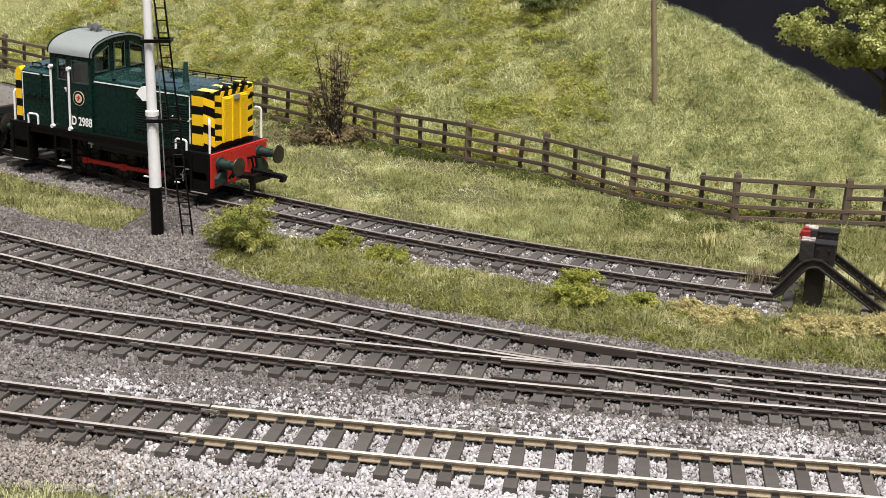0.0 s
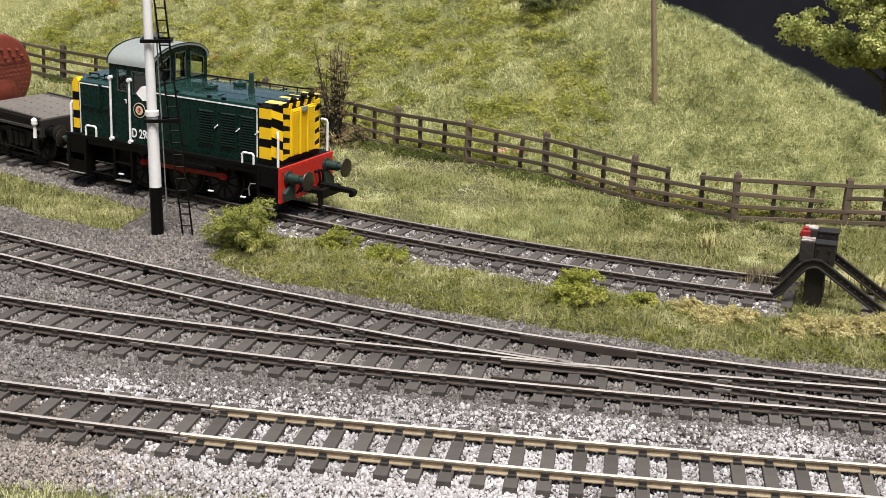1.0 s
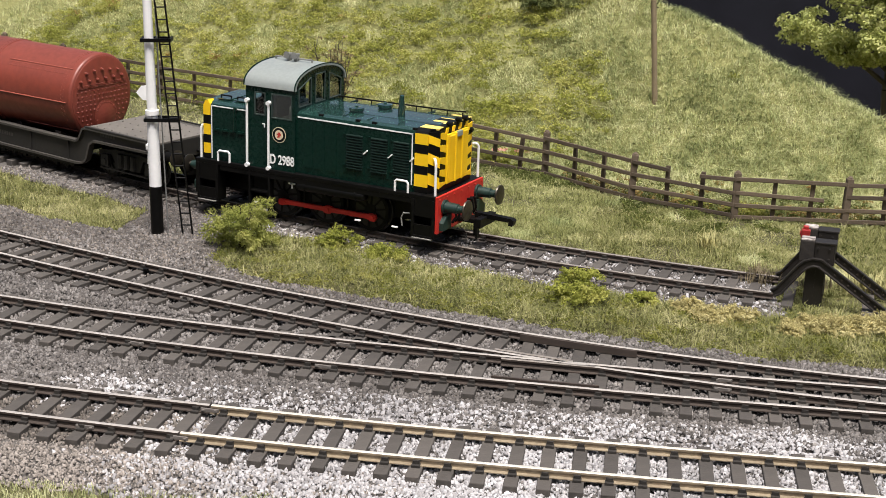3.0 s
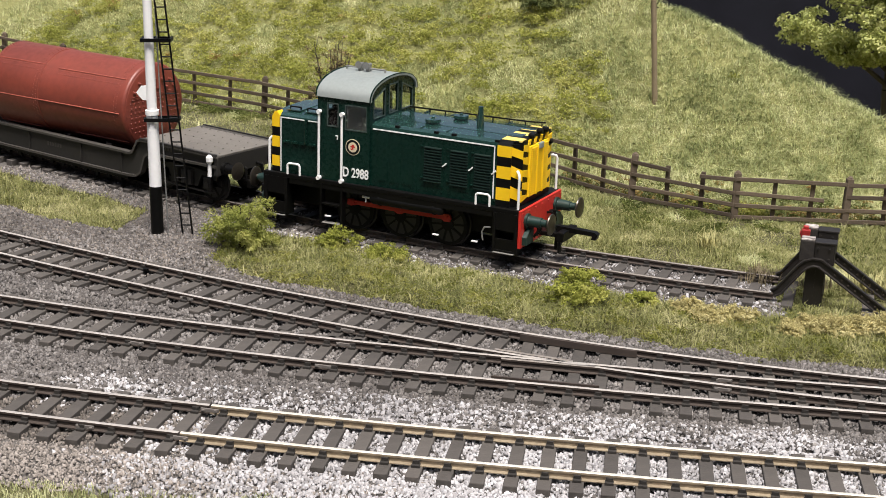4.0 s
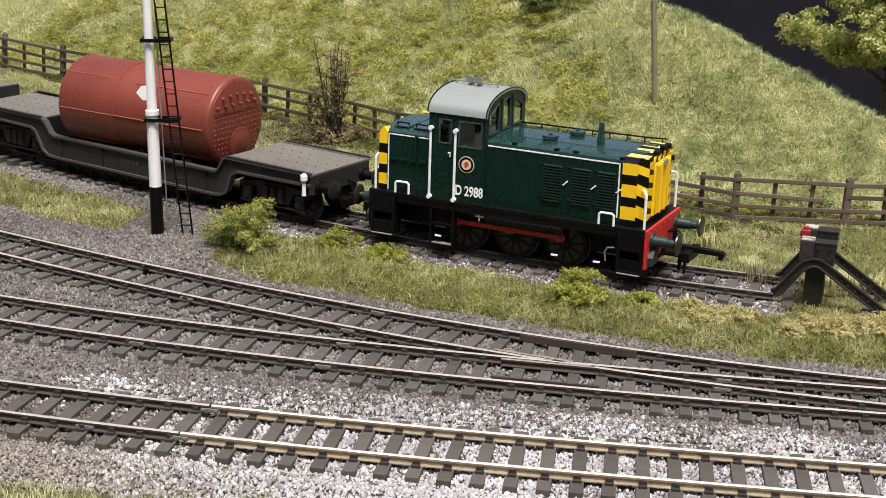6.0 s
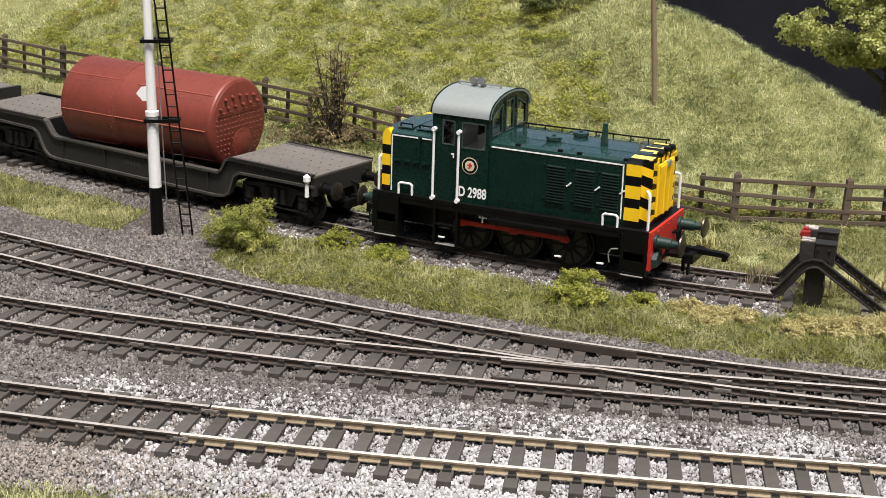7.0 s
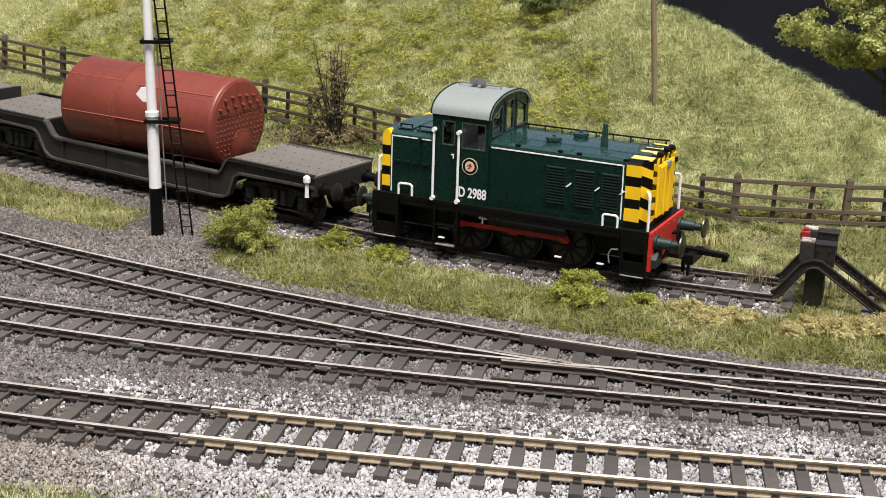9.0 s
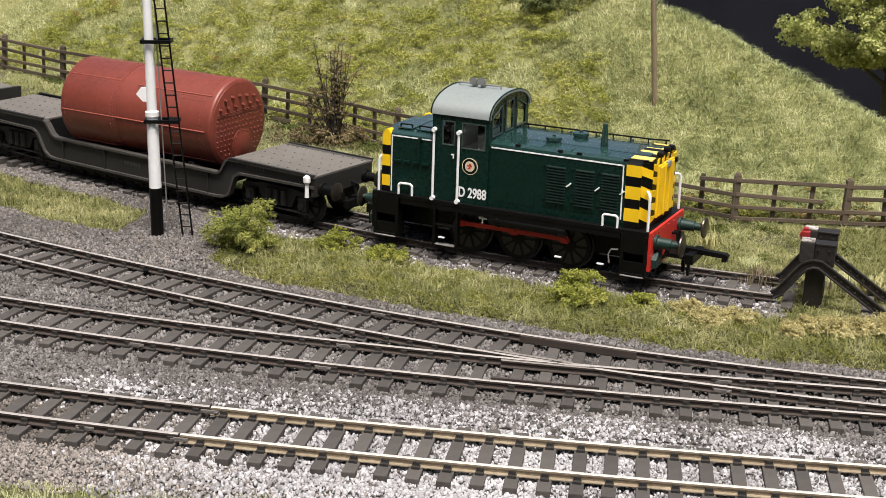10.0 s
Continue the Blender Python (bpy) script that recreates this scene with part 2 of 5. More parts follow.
def scatter(name, material, verts, faces, label, category, seed):
    me = bpy.data.meshes.new(name)
    verts = np.asarray(verts, dtype=np.float32) * MM
    faces = np.asarray(faces, dtype=np.int32)
    k = faces.shape[1]
    me.vertices.add(len(verts)), me.loops.add(faces.size), me.polygons.add(len(faces))
    me.vertices.foreach_set("co", verts.ravel())
    me.loops.foreach_set("vertex_index", faces.ravel())
    me.polygons.foreach_set("loop_start", np.arange(0, faces.size, k, dtype=np.int32))
    me.update(calc_edges=True)
    me.materials.append(material)
    return tagged(new(name, me), label, category, kind="stuff")


# a chip of stone: three corners below, three above, open underneath
CHIP = np.array([(-1, -0.7, -1), (1, -0.7, -1), (0, 1.0, -1), (-0.8, -0.6, 1), (0.8, -0.6, 1), (0, 0.9, 1)], float)
CHIPF = np.array([(3, 4, 5), (0, 1, 4), (0, 4, 3), (1, 2, 5), (1, 5, 4), (2, 0, 3), (2, 3, 5)])


def stones(name, places, size, material, label, seed):
    """Broken stones: squashed, skewed chips."""
    r = np.random.RandomState(seed)
    n = len(places)
    v = CHIP[None] * (0.45 + 0.75 * r.rand(n, 6, 3)) * (size * (0.5 + 0.9 * r.rand(n, 1, 1) ** 2)) * (np.array([0.85, 0.7, 0.5]) + 0.4 * r.rand(n, 1, 3)) * 0.62
    a, b = r.rand(n) * 6.283, (r.rand(n) - 0.5) * 1.2
    ca, sa, cb, sb = np.cos(a)[:, None], np.sin(a)[:, None], np.cos(b)[:, None], np.sin(b)[:, None]
    x, y, z = v[..., 0], v[..., 1], v[..., 2]
    x, z = x * cb - z * sb, x * sb + z * cb
    x, y = x * ca - y * sa, x * sa + y * ca
    v = np.stack([x, y, z], -1) + np.asarray(places)[:, None, :]
    f = (CHIPF[None] + (np.arange(n) * 6)[:, None, None]).reshape(-1, 3)
    return scatter(name, material, v.reshape(-1, 3), f, label, "ballast", seed)


def sow():
    """Sorts random places of the visible ground into stone and grass."""
    r = random.Random(5)
    out = {"grey": [], "pale": [], "brown": [], "beige": []}
    for _ in range(290000):
        x, y = r.uniform(-190, 150), r.uniform(285, 560)
        if abs(x) > y * 0.31 + 12:
            continue
        o1, o2, o4 = off(T1, x, y), off(T2, x, y), off(T4, x, y)
        if grassy(x, y) > 2 or y > 505 and o4 > 16:
            continue
        # pale new ballast round the near track, dirt at its left end
        w = noise.noise(Vector((x / 18, y / 18, 9.0))) * 14 + noise.noise(Vector((x / 5, y / 5, 3.0))) * 5
        pale = min((x + 60) * 0.6, 20) + w - max(0, o2 + 20) * 1.6 - max(0, -o1 - 16) * 0.2
        if o2 > -14:
            pale -= 60
        pale -= max(0, o1 - 15) * 1.5
        patch = 11 - math.hypot((x + 70) * 0.8, (y - 345) * 1.6) + w * 0.6
        kind = "pale" if max(pale, patch) > r.uniform(-14, 24) else ("brown" if x < -45 + w and o1 < 6 or o4 < 0 and o2 > 45 and r.random() < 0.4 else "grey")
        if kind != "pale" and o1 < -13 + w * 0.3:
            kind = "beige"
        if abs(o4) < 25 and x > -75 and r.random() < 0.16:
            kind = "pale"
        # between the sleepers the stones lie low
        low = min(abs(off(c, x, y)) for c in (T1, T2, T3, T4)) < 13.5
        out[kind].append((x, y, land(x, y) + ((r.uniform(0.8, 1.5) if o4 > -14 else r.uniform(0.2, 0.9)) if low else r.uniform(0.1, 0.5) + (0.5 if min(abs(o1), abs(o2)) > 19 else 0))))
    return out


STONES = sow()
stones("ballast_stones", STONES["grey"], 0.82, M_stone, "loose grey ballast stones between the tracks", 1)
stones("pale_ballast_stones", STONES["pale"], 0.86, M_palestone, "loose pale grey ballast stones round the near track", 2)
stones("brown_ballast_stones", STONES["brown"], 0.76, M_brownstone, "loose brownish ballast stones and dirt", 3)


stones("beige_gravel", STONES["beige"], 0.6, M_beigestone, "fine beige gravel along the front edge", 4)


def blades(name, places, length, width, material, label, seed, lean=0.5, clump=5.5):
    """Grass fibres: bent, tapered blades that part from the middles of small tussocks."""
    r = np.random.RandomState(seed)
    p = np.asarray(places, float)
    n = len(p)
    # the tussock that a blade belongs to is a cell of a jittered lattice
    gx, gy = np.floor(p[:, 0] / clump), np.floor(p[:, 1] / clump)
    jx = np.modf(np.abs(np.sin(gx * 12.99 + gy * 78.23) * 4375.85))[0]
    jy = np.modf(np.abs(np.sin(gx * 39.35 + gy * 11.13) * 2734.11))[0]
    jh = np.modf(np.abs(np.sin(gx * 7.17 + gy * 51.77) * 3511.3))[0]
    away = np.stack([p[:, 0] / clump - gx - jx, p[:, 1] / clump - gy - jy], 1)
    h = length * (0.45 + 0.75 * r.rand(n)) * (0.75 + 0.45 * jh)
    a = np.arctan2(away[:, 1], away[:, 0]) + r.randn(n) * 1.5
    k = lean * (0.3 + r.rand(n)) * h
    dx, dy = np.cos(a), np.sin(a)
    w = width * (0.7 + 0.6 * r.rand(n))
    c = a + 1.57 + r.randn(n) * 0.5
    sx, sy = np.cos(c) * w / 2, np.sin(c) * w / 2
    up = h * np.clip(1.05 - 0.5 * k / h, 0.2, 1)
    v = np.zeros((n, 5, 3))
    v[:, 0] = p + np.stack([-sx, -sy, 0 * h - 0.4], 1)
    v[:, 1] = p + np.stack([sx, sy, 0 * h - 0.4], 1)
    m = p + np.stack([dx * k * 0.35, dy * k * 0.35, up * 0.72], 1)
    v[:, 2] = m + np.stack([sx, sy, 0 * h], 1) * 0.8
    v[:, 3] = m - np.stack([sx, sy, 0 * h], 1) * 0.8
    v[:, 4] = p + np.stack([dx * k, dy * k, up * (0.85 + 0.3 * r.rand(n))], 1)
    f = (np.array([(0, 1, 2), (0, 2, 3), (3, 2, 4)])[None] + (np.arange(n) * 5)[:, None, None]).reshape(-1, 3)
    return scatter(name, material, v.reshape(-1, 3), f, label, "grass", seed)


def tufts(name, places, size, count, material, label, category, seed, leaf=0.9, flat=0.7):
    """Clumps of foam scrub: small folded flakes that cover a few uneven lobes; places are (x, y, z, scale)."""
    r = np.random.RandomState(seed)
    vs, ns = [], []
    for x, y, z, s in places:
        m = int(count * s * s)
        q = 11
        lobes = np.clip(r.randn(q, 3), -1.5, 1.5) * np.array([0.48, 0.48, 0.26])
        lobes[:, 2] = np.abs(lobes[:, 2])
        rad = 0.16 + 0.26 * r.rand(q)
        i = r.randint(0, q, m)
        d = r.randn(m, 3)
        d /= np.linalg.norm(d, axis=1)[:, None]
        d[:, 2] = np.where(d[:, 2] < -0.35, -d[:, 2], d[:, 2])
        c = lobes[i] + d * (rad[i] * (0.55 + 0.6 * r.rand(m)))[:, None]
        c[:, 2] = c[:, 2] * flat
        vs.append(np.array([x, y, z]) + c * size * s)
        ns.append(d)
    c = np.concatenate(vs)
    nn = np.concatenate(ns)
    n = len(c)
    nn = nn + r.randn(n, 3) * 0.45
    nn /= np.linalg.norm(nn, axis=1)[:, None]
    u = r.randn(n, 3)
    u -= nn * (u * nn).sum(1)[:, None]
    u /= np.linalg.norm(u, axis=1)[:, None]
    w = np.cross(nn, u)
    s = leaf * (0.5 + 0.8 * r.rand(n))[:, None]
    v = np.stack([c - u * s * 0.5, c - w * s * 0.34 + nn * s * 0.16, c + u * s * 0.5, c + w * s * 0.34 + nn * s * 0.16], 1)
    f = np.arange(n * 4).reshape(-1, 4)
    return scatter(name, material, v.reshape(-1, 3), f, label, category, seed)


def sow_grass():
    r = random.Random(11)
    hill, strip, scrub, front = [], [], [], []
    for _ in range(670000):
        y = 440 + 410 * r.random() ** 1.35
        x = r.uniform(-0.335, 0.30) * y
        if x + y > 757:
            continue
        g = grassy(x, y)
        if g < 0 or off(T4, x, y) < 0:
            continue
        n1 = noise.noise(Vector((x / 30, y / 30, 1.7))) + 0.5 * noise.noise(Vector((x / 10, y / 10, 4.0)))
        if n1 + 0.42 * (y > 580) * (x < 50) - 0.7 * (x > 62) * (y > 545) > 0.3 and r.random() < 0.75:
            continue
        if g < 6 and r.random() > g / 6:
            continue
        hill.append((x, y, land(x, y)))
    for _ in range(270000):
        x, y = r.uniform(-175, 165), r.uniform(360, 560)
        g = grassy(x, y)
        if g < 0 or off(T4, x, y) > 0 or off(T3, x, y) < 0 or (g < 4 and r.random() > g / 4):
            continue
        strip.append((x, y, land(x, y)))
    for _ in range(20000):
        x, y = r.uniform(-120, -20), r.uniform(255, 310)
        if grassy(x, y) > 0:
            front.append((x, y, land(x, y)))
    for _ in range(11500):
        y = r.uniform(500, 800)
        x = r.uniform(-0.335, 0.30) * y
        n1 = noise.noise(Vector((x / 30, y / 30, 1.7))) + 0.5 * noise.noise(Vector((x / 10, y / 10, 4.0)))
        if x + y > 750 or y < float(np.interp(x, FX, FY)) + 2 or grassy(x, y) < 5 or off(T4, x, y) < 24 or n1 + 0.42 * (y > 580) * (x < 50) - 0.7 * (x > 62) * (y > 545) < 0.22:
            continue
        scrub.append((x, y, land(x, y) + r.uniform(0.6, 2.4), r.uniform(0.5, 1.0)))
    return hill, strip, front, scrub


HILL, STRIP, FRONT, SCRUB = sow_grass()
LAWN = [p for p in HILL if p[1] < float(np.interp(p[0], FX, FY)) - 1 and noise.noise(Vector((p[0] / 16, p[1] / 16, 3.0))) > -0.35]
LAWNSET = set(LAWN)
HILL = [p for p in HILL if p not in LAWNSET]
SHADY = [p for p in LAWN if p[0] > 48 + 22 * noise.noise(Vector((p[0] / 20, p[1] / 20, 5.0)))]
SHADYSET = set(SHADY)
LAWN = [p for p in LAWN if p not in SHADYSET]
blades("fenceside_grass", SHADY, 3.2, 0.22, M_verge, "darker tangled grass near the end of the siding", 34, 1.7)
blades("trackside_grass", LAWN, 3.0, 0.22, M_lawn, "green and straw grass in front of the fence", 26, 1.7)
blades("hillside_grass", HILL, 3.4, 0.25, M_grass, "long pale green and straw static grass on the hillside", 21, 1.8)
blades("lineside_grass", STRIP, 3.2, 0.22, M_verge, "mixed green and straw grass between the tracks", 22, 1.6)
blades("edge_grass", FRONT, 2.0, 0.2, M_grass, "pale green grass at the front edge", 23, 0.6)
tufts("hillside_scrub", SCRUB, 5.4, 92, M_scrub, "olive green foam scrub in patches on the hillside", "scrub", 24, 0.95, 0.75)
tufts("bright_scrub", [q for k, q in enumerate(SCRUB) if k % 11 == 0], 7.5, 210, M_bright, "lumps of brighter green foam scrub on the hillside", "scrub", 33, 0.9, 0.8)
tufts("rusty_scrub", [q for k, q in enumerate(SCRUB) if k % 170 == 0], 4.5, 160, M_rust, "small rusty brown patches in the hillside scrub", "scrub", 25, 0.8, 1.3)

# low foam growth among the grass of the verges and along the fence
_r = random.Random(19)
LOW, CREEP = [], []
for _ in range(5200):
    x = _r.uniform(-80, 140)
    y = _r.uniform(385, 500)
    if grassy(x, y) > 1 and off(T4, x, y) < -15 and off(T3, x, y) > 18 and noise.noise(Vector((x / 9, y / 9, 6.1))) > 0.05:
        LOW.append((x, y, land(x, y) + _r.uniform(0, 0.8), _r.uniform(0.5, 0.95)))
for _ in range(2600):
    x = _r.uniform(-190, 140)
    y = float(np.interp(x, FX, FY)) - abs(_r.gauss(0, 14 if x > 62 else 7)) + (2 if x < 62 else -4)
    if off(T4, x, y) > 24 and noise.noise(Vector((x / 14, y / 14, 8.4))) + 0.25 * (-40 < x < 70) > 0.12:
        CREEP.append((x, y, land(x, y) + _r.uniform(0, 1.2), _r.uniform(0.5, 1.0)))
BEHIND = []
for _ in range(420):
    x = _r.uniform(45, 150)
    y = float(np.interp(x, FX, FY)) + abs(_r.gauss(0, 6)) + 2
    BEHIND.append((x, y, land(x, y) + _r.uniform(0, 1.2), _r.uniform(0.5, 0.95)))
tufts("fence_undergrowth", BEHIND[::2], 4.0, 80, M_creeper, "leafy green growth behind the fence", "scrub", 29, 0.8, 0.9)
tufts("dry_undergrowth", BEHIND[1::2], 3.4, 70, M_rust, "dry rusty growth behind the fence", "scrub", 30, 0.8, 0.8)
tufts("verge_scrub", LOW, 3.2, 80, M_low, "low olive foam growth in the verge grass", "scrub", 27, 0.5, 0.7)
tufts("fence_creeper", CREEP, 3.8, 90, M_creeper, "leafy green growth creeping along the fence", "scrub", 28, 0.62, 0.8)

# floor of the room under the layout
bm = B()
box(bm, -2500, 2500, -1500, 2500, -740, -704)
tagged(part("floor", bm, M_darkwall), "dark carpeted floor of the room", "floor", kind="structure")

# dark drapes on all four sides: a backdrop in view, the other three added out of view
def drapes(name, p, q, top, label):
    bm = B()
    prev = None
    p, q = Vector(p), Vector(q)
    d = (q - p).normalized()
    side = Vector((-d.y, d.x))
    n = int((q - p).length / 20)
    for k in range(n + 1):
        c = p.lerp(q, k / n) + side * (10 * math.sin(k * 1.1) + 5 * math.sin(k * 0.37))
        cur = (bm.verts.new((c.x, c.y, -704)), bm.verts.new((c.x, c.y, top)))
        if prev:
            bm.faces.new((prev[0], cur[0], cur[1], prev[1]))
        prev = cur
    ob = tagged(part(name, bm, M_darkwall, smooth=True), label, "backdrop", kind="structure")
    sol = ob.modifiers.new("thickness", "SOLIDIFY")
    sol.thickness = 0.004


drapes("backdrop", (-1250, 1250), (1250, 1250), 60, "dark blue-grey drapes hanging behind the layout")
# added unseen screens: they cut low sky light so front faces stay dark
drapes("light_screen_east", (1250, 1230), (1250, -700), 500, "unseen dark screen added at the side to block low sky light")
drapes("light_screen_west", (-1250, -700), (-1250, 1230), 500, "unseen dark screen added at the side to block low sky light")
drapes("light_screen_south", (1230, -700), (-1230, -700), 560, "unseen dark screen added behind the camera to block low sky light")


# ---- tracks ----
def along(c, x0, x1, step):
    """Places at even steps of length along a centre line: x, y, heading."""
    out, x, left = [], x0, 0.0
    while x < x1:
        out.append((x, cubic(c, x), math.atan(slope(c, x))))
        x += step / math.sqrt(1 + slope(c, x + step / 2) ** 2)
    return out


RAIL = [(-1.1, -1.85), (1.1, -1.85), (1.1, -1.65), (0.3, -1.45), (0.3, -0.75), (0.55, -0.55), (0.55, -0.12), (0.33, 0.0), (-0.33, 0.0), (-0.55, -0.12), (-0.55, -0.55), (-0.3, -0.75), (-0.3, -1.45), (-1.1, -1.65)]


def rail(c, side, x0, x1, name, parent, mats, label="", lift=0.0, prof=RAIL):
    bm = B()
    pts = along(c, x0, x1, 6.0)
    x = x1
    pts.append((x, cubic(c, x), math.atan(slope(c, x))))
    rings = []
    for x, y, h in pts:
        nx, ny = -math.sin(h), math.cos(h)
        rings.append([bm.verts.new((x + nx * (side + a), y + ny * (side + a), b + lift)) for a, b in prof])
    n = len(prof)
    for a, b in zip(rings, rings[1:]):
        for k in range(n):
            f = bm.faces.new((a[k], b[k], b[(k + 1) % n], a[(k + 1) % n]))
            f.material_index = 1 if 6 < k < 10 - 1 else 0
    bm.faces.new(rings[0]), bm.faces.new(rings[-1][::-1])
    return part(name, bm, mats, parent, label)


def sleeper_mesh(length=29.5, chairs=(8.25, -8.25), wide=3.05):
    bm = B()
    box(bm, -wide / 2, wide / 2, -length / 2, length / 2, -4.4, -1.9, 0.18)
    for s in chairs:
        for k in (-1, 1):
            box(bm, -0.95, 0.95, s + k * 1.2 - 0.75, s + k * 1.2 + 0.75, -1.95, -1.35, 0, 1)
            box(bm, -0.75, 0.75, s + k * 0.65 - 0.35, s + k * 0.65 + 0.35, -1.95, -0.62, 0, 1)
    ob = part("sleeper", bm, [M_sleeper, M_chair])
    me = ob.data
    bpy.data.objects.remove(ob)
    return me


SLEEPER = sleeper_mesh()


OLD = [M_rail, M_railtop]
near_track = thing("railway_track", "near running line with bright nickel rails on pale ballast", "railway track")
for s in (8.25, -8.25):
    rail(T1, s, -230, -54.2 if s > 0 else -55.6, "rail", near_track, OLD, "rusty brown rail")
    rail(T1, s, -53.8 if s > 0 else -55.2, 200, "rail", near_track, [M_newrail, M_newtop], "bright nickel rail")
mid_track = thing("railway_track", "weathered running line joined by a turnout", "railway track")
for s in (8.25, -8.25):
    rail(T2, s, -230, 200, "rail", mid_track, OLD)
back_track = thing("railway_track", "weathered curved line that meets the turnout", "railway track")
for s in (8.25, -8.25):
    rail(T3, s, -260, 200, "rail", back_track, OLD)
siding = thing("railway_track", "weathered siding that ends at the buffer stop", "railway track")
for s in (8.25, -8.25):
    rail(T4, s, -430, 98.6, "rail", siding, [M_rail, M_dulltop])
# check rails and wing rails of the turnout
CHECK = [(-0.3, -1.7), (0.3, -1.7), (0.3, 0.1), (-0.3, 0.1)]
for c, s, x0, x1 in ((T3, 6.4, 19, 49), (T2, -6.4, 14, 40)):
    rail(c, s, x0, x1, "check_rail", back_track if c is T3 else mid_track, [M_rail, M_rail], "dark brown check rail", prof=CHECK)
rail(T2, 6.6, 14.5, 38, "wing_rail", mid_track, [M_rail, M_dulltop])
rail(T3, -6.6, 16.5, 36, "wing_rail", back_track, [M_rail, M_dulltop])


# ---- joints of the rails ----
M_joiner = mat("dull_joiner", (0.1, 0.088, 0.08), (0.2, 0.18, 0.165), 0.6, 0.2, 900, 200)
def fishplate(c, x, side, parent):
    h = math.atan(slope(c, x))
    bm = B()
    for k in (-1, 1):
        box(bm, -2.2, 2.2, k * 0.7 - 0.25, k * 0.75 + 0.28, -1.6, -0.7, 0.12)
        for b in (-1.5, 1.5):
            box(bm, b - 0.35, b + 0.35, k * 1.1 - 0.15, k * 1.1 + 0.15, -1.35, -0.95)
    ob = part("fishplate", bm, M_joiner, parent, "dull grey rail joiner")
    ob.matrix_basis = at(x - math.sin(h) * side, cubic(c, x) + math.cos(h) * side, 0, 0, 0, math.degrees(h))


for c, x, side, tr in ((T1, -54.0, 8.25, near_track), (T1, -55.4, -8.25, near_track), (T1, -77, -8.25, near_track), (T2, -27, -8.25, mid_track), (T2, -75.6, -8.25, mid_track),
                       (T2, -26.3, 8.25, mid_track), (T3, -20.2, 8.25, back_track), (T3, -21.2, -8.25, back_track), (T3, -67, -8.25, back_track), (T3, -133, 8.25, back_track),
                       (T3, -122, -8.25, back_track), (T3, 72, -8.25, back_track), (T2, 69.8, 8.25, mid_track)):
    fishplate(c, x, side, tr)


# ---- buffer stop of bent rail and timber ----
M_stop = mat("dark_stop_paint", (0.006, 0.005, 0.0045), (0.02, 0.016, 0.014), 0.55, 0, 700, 100, 0.1)


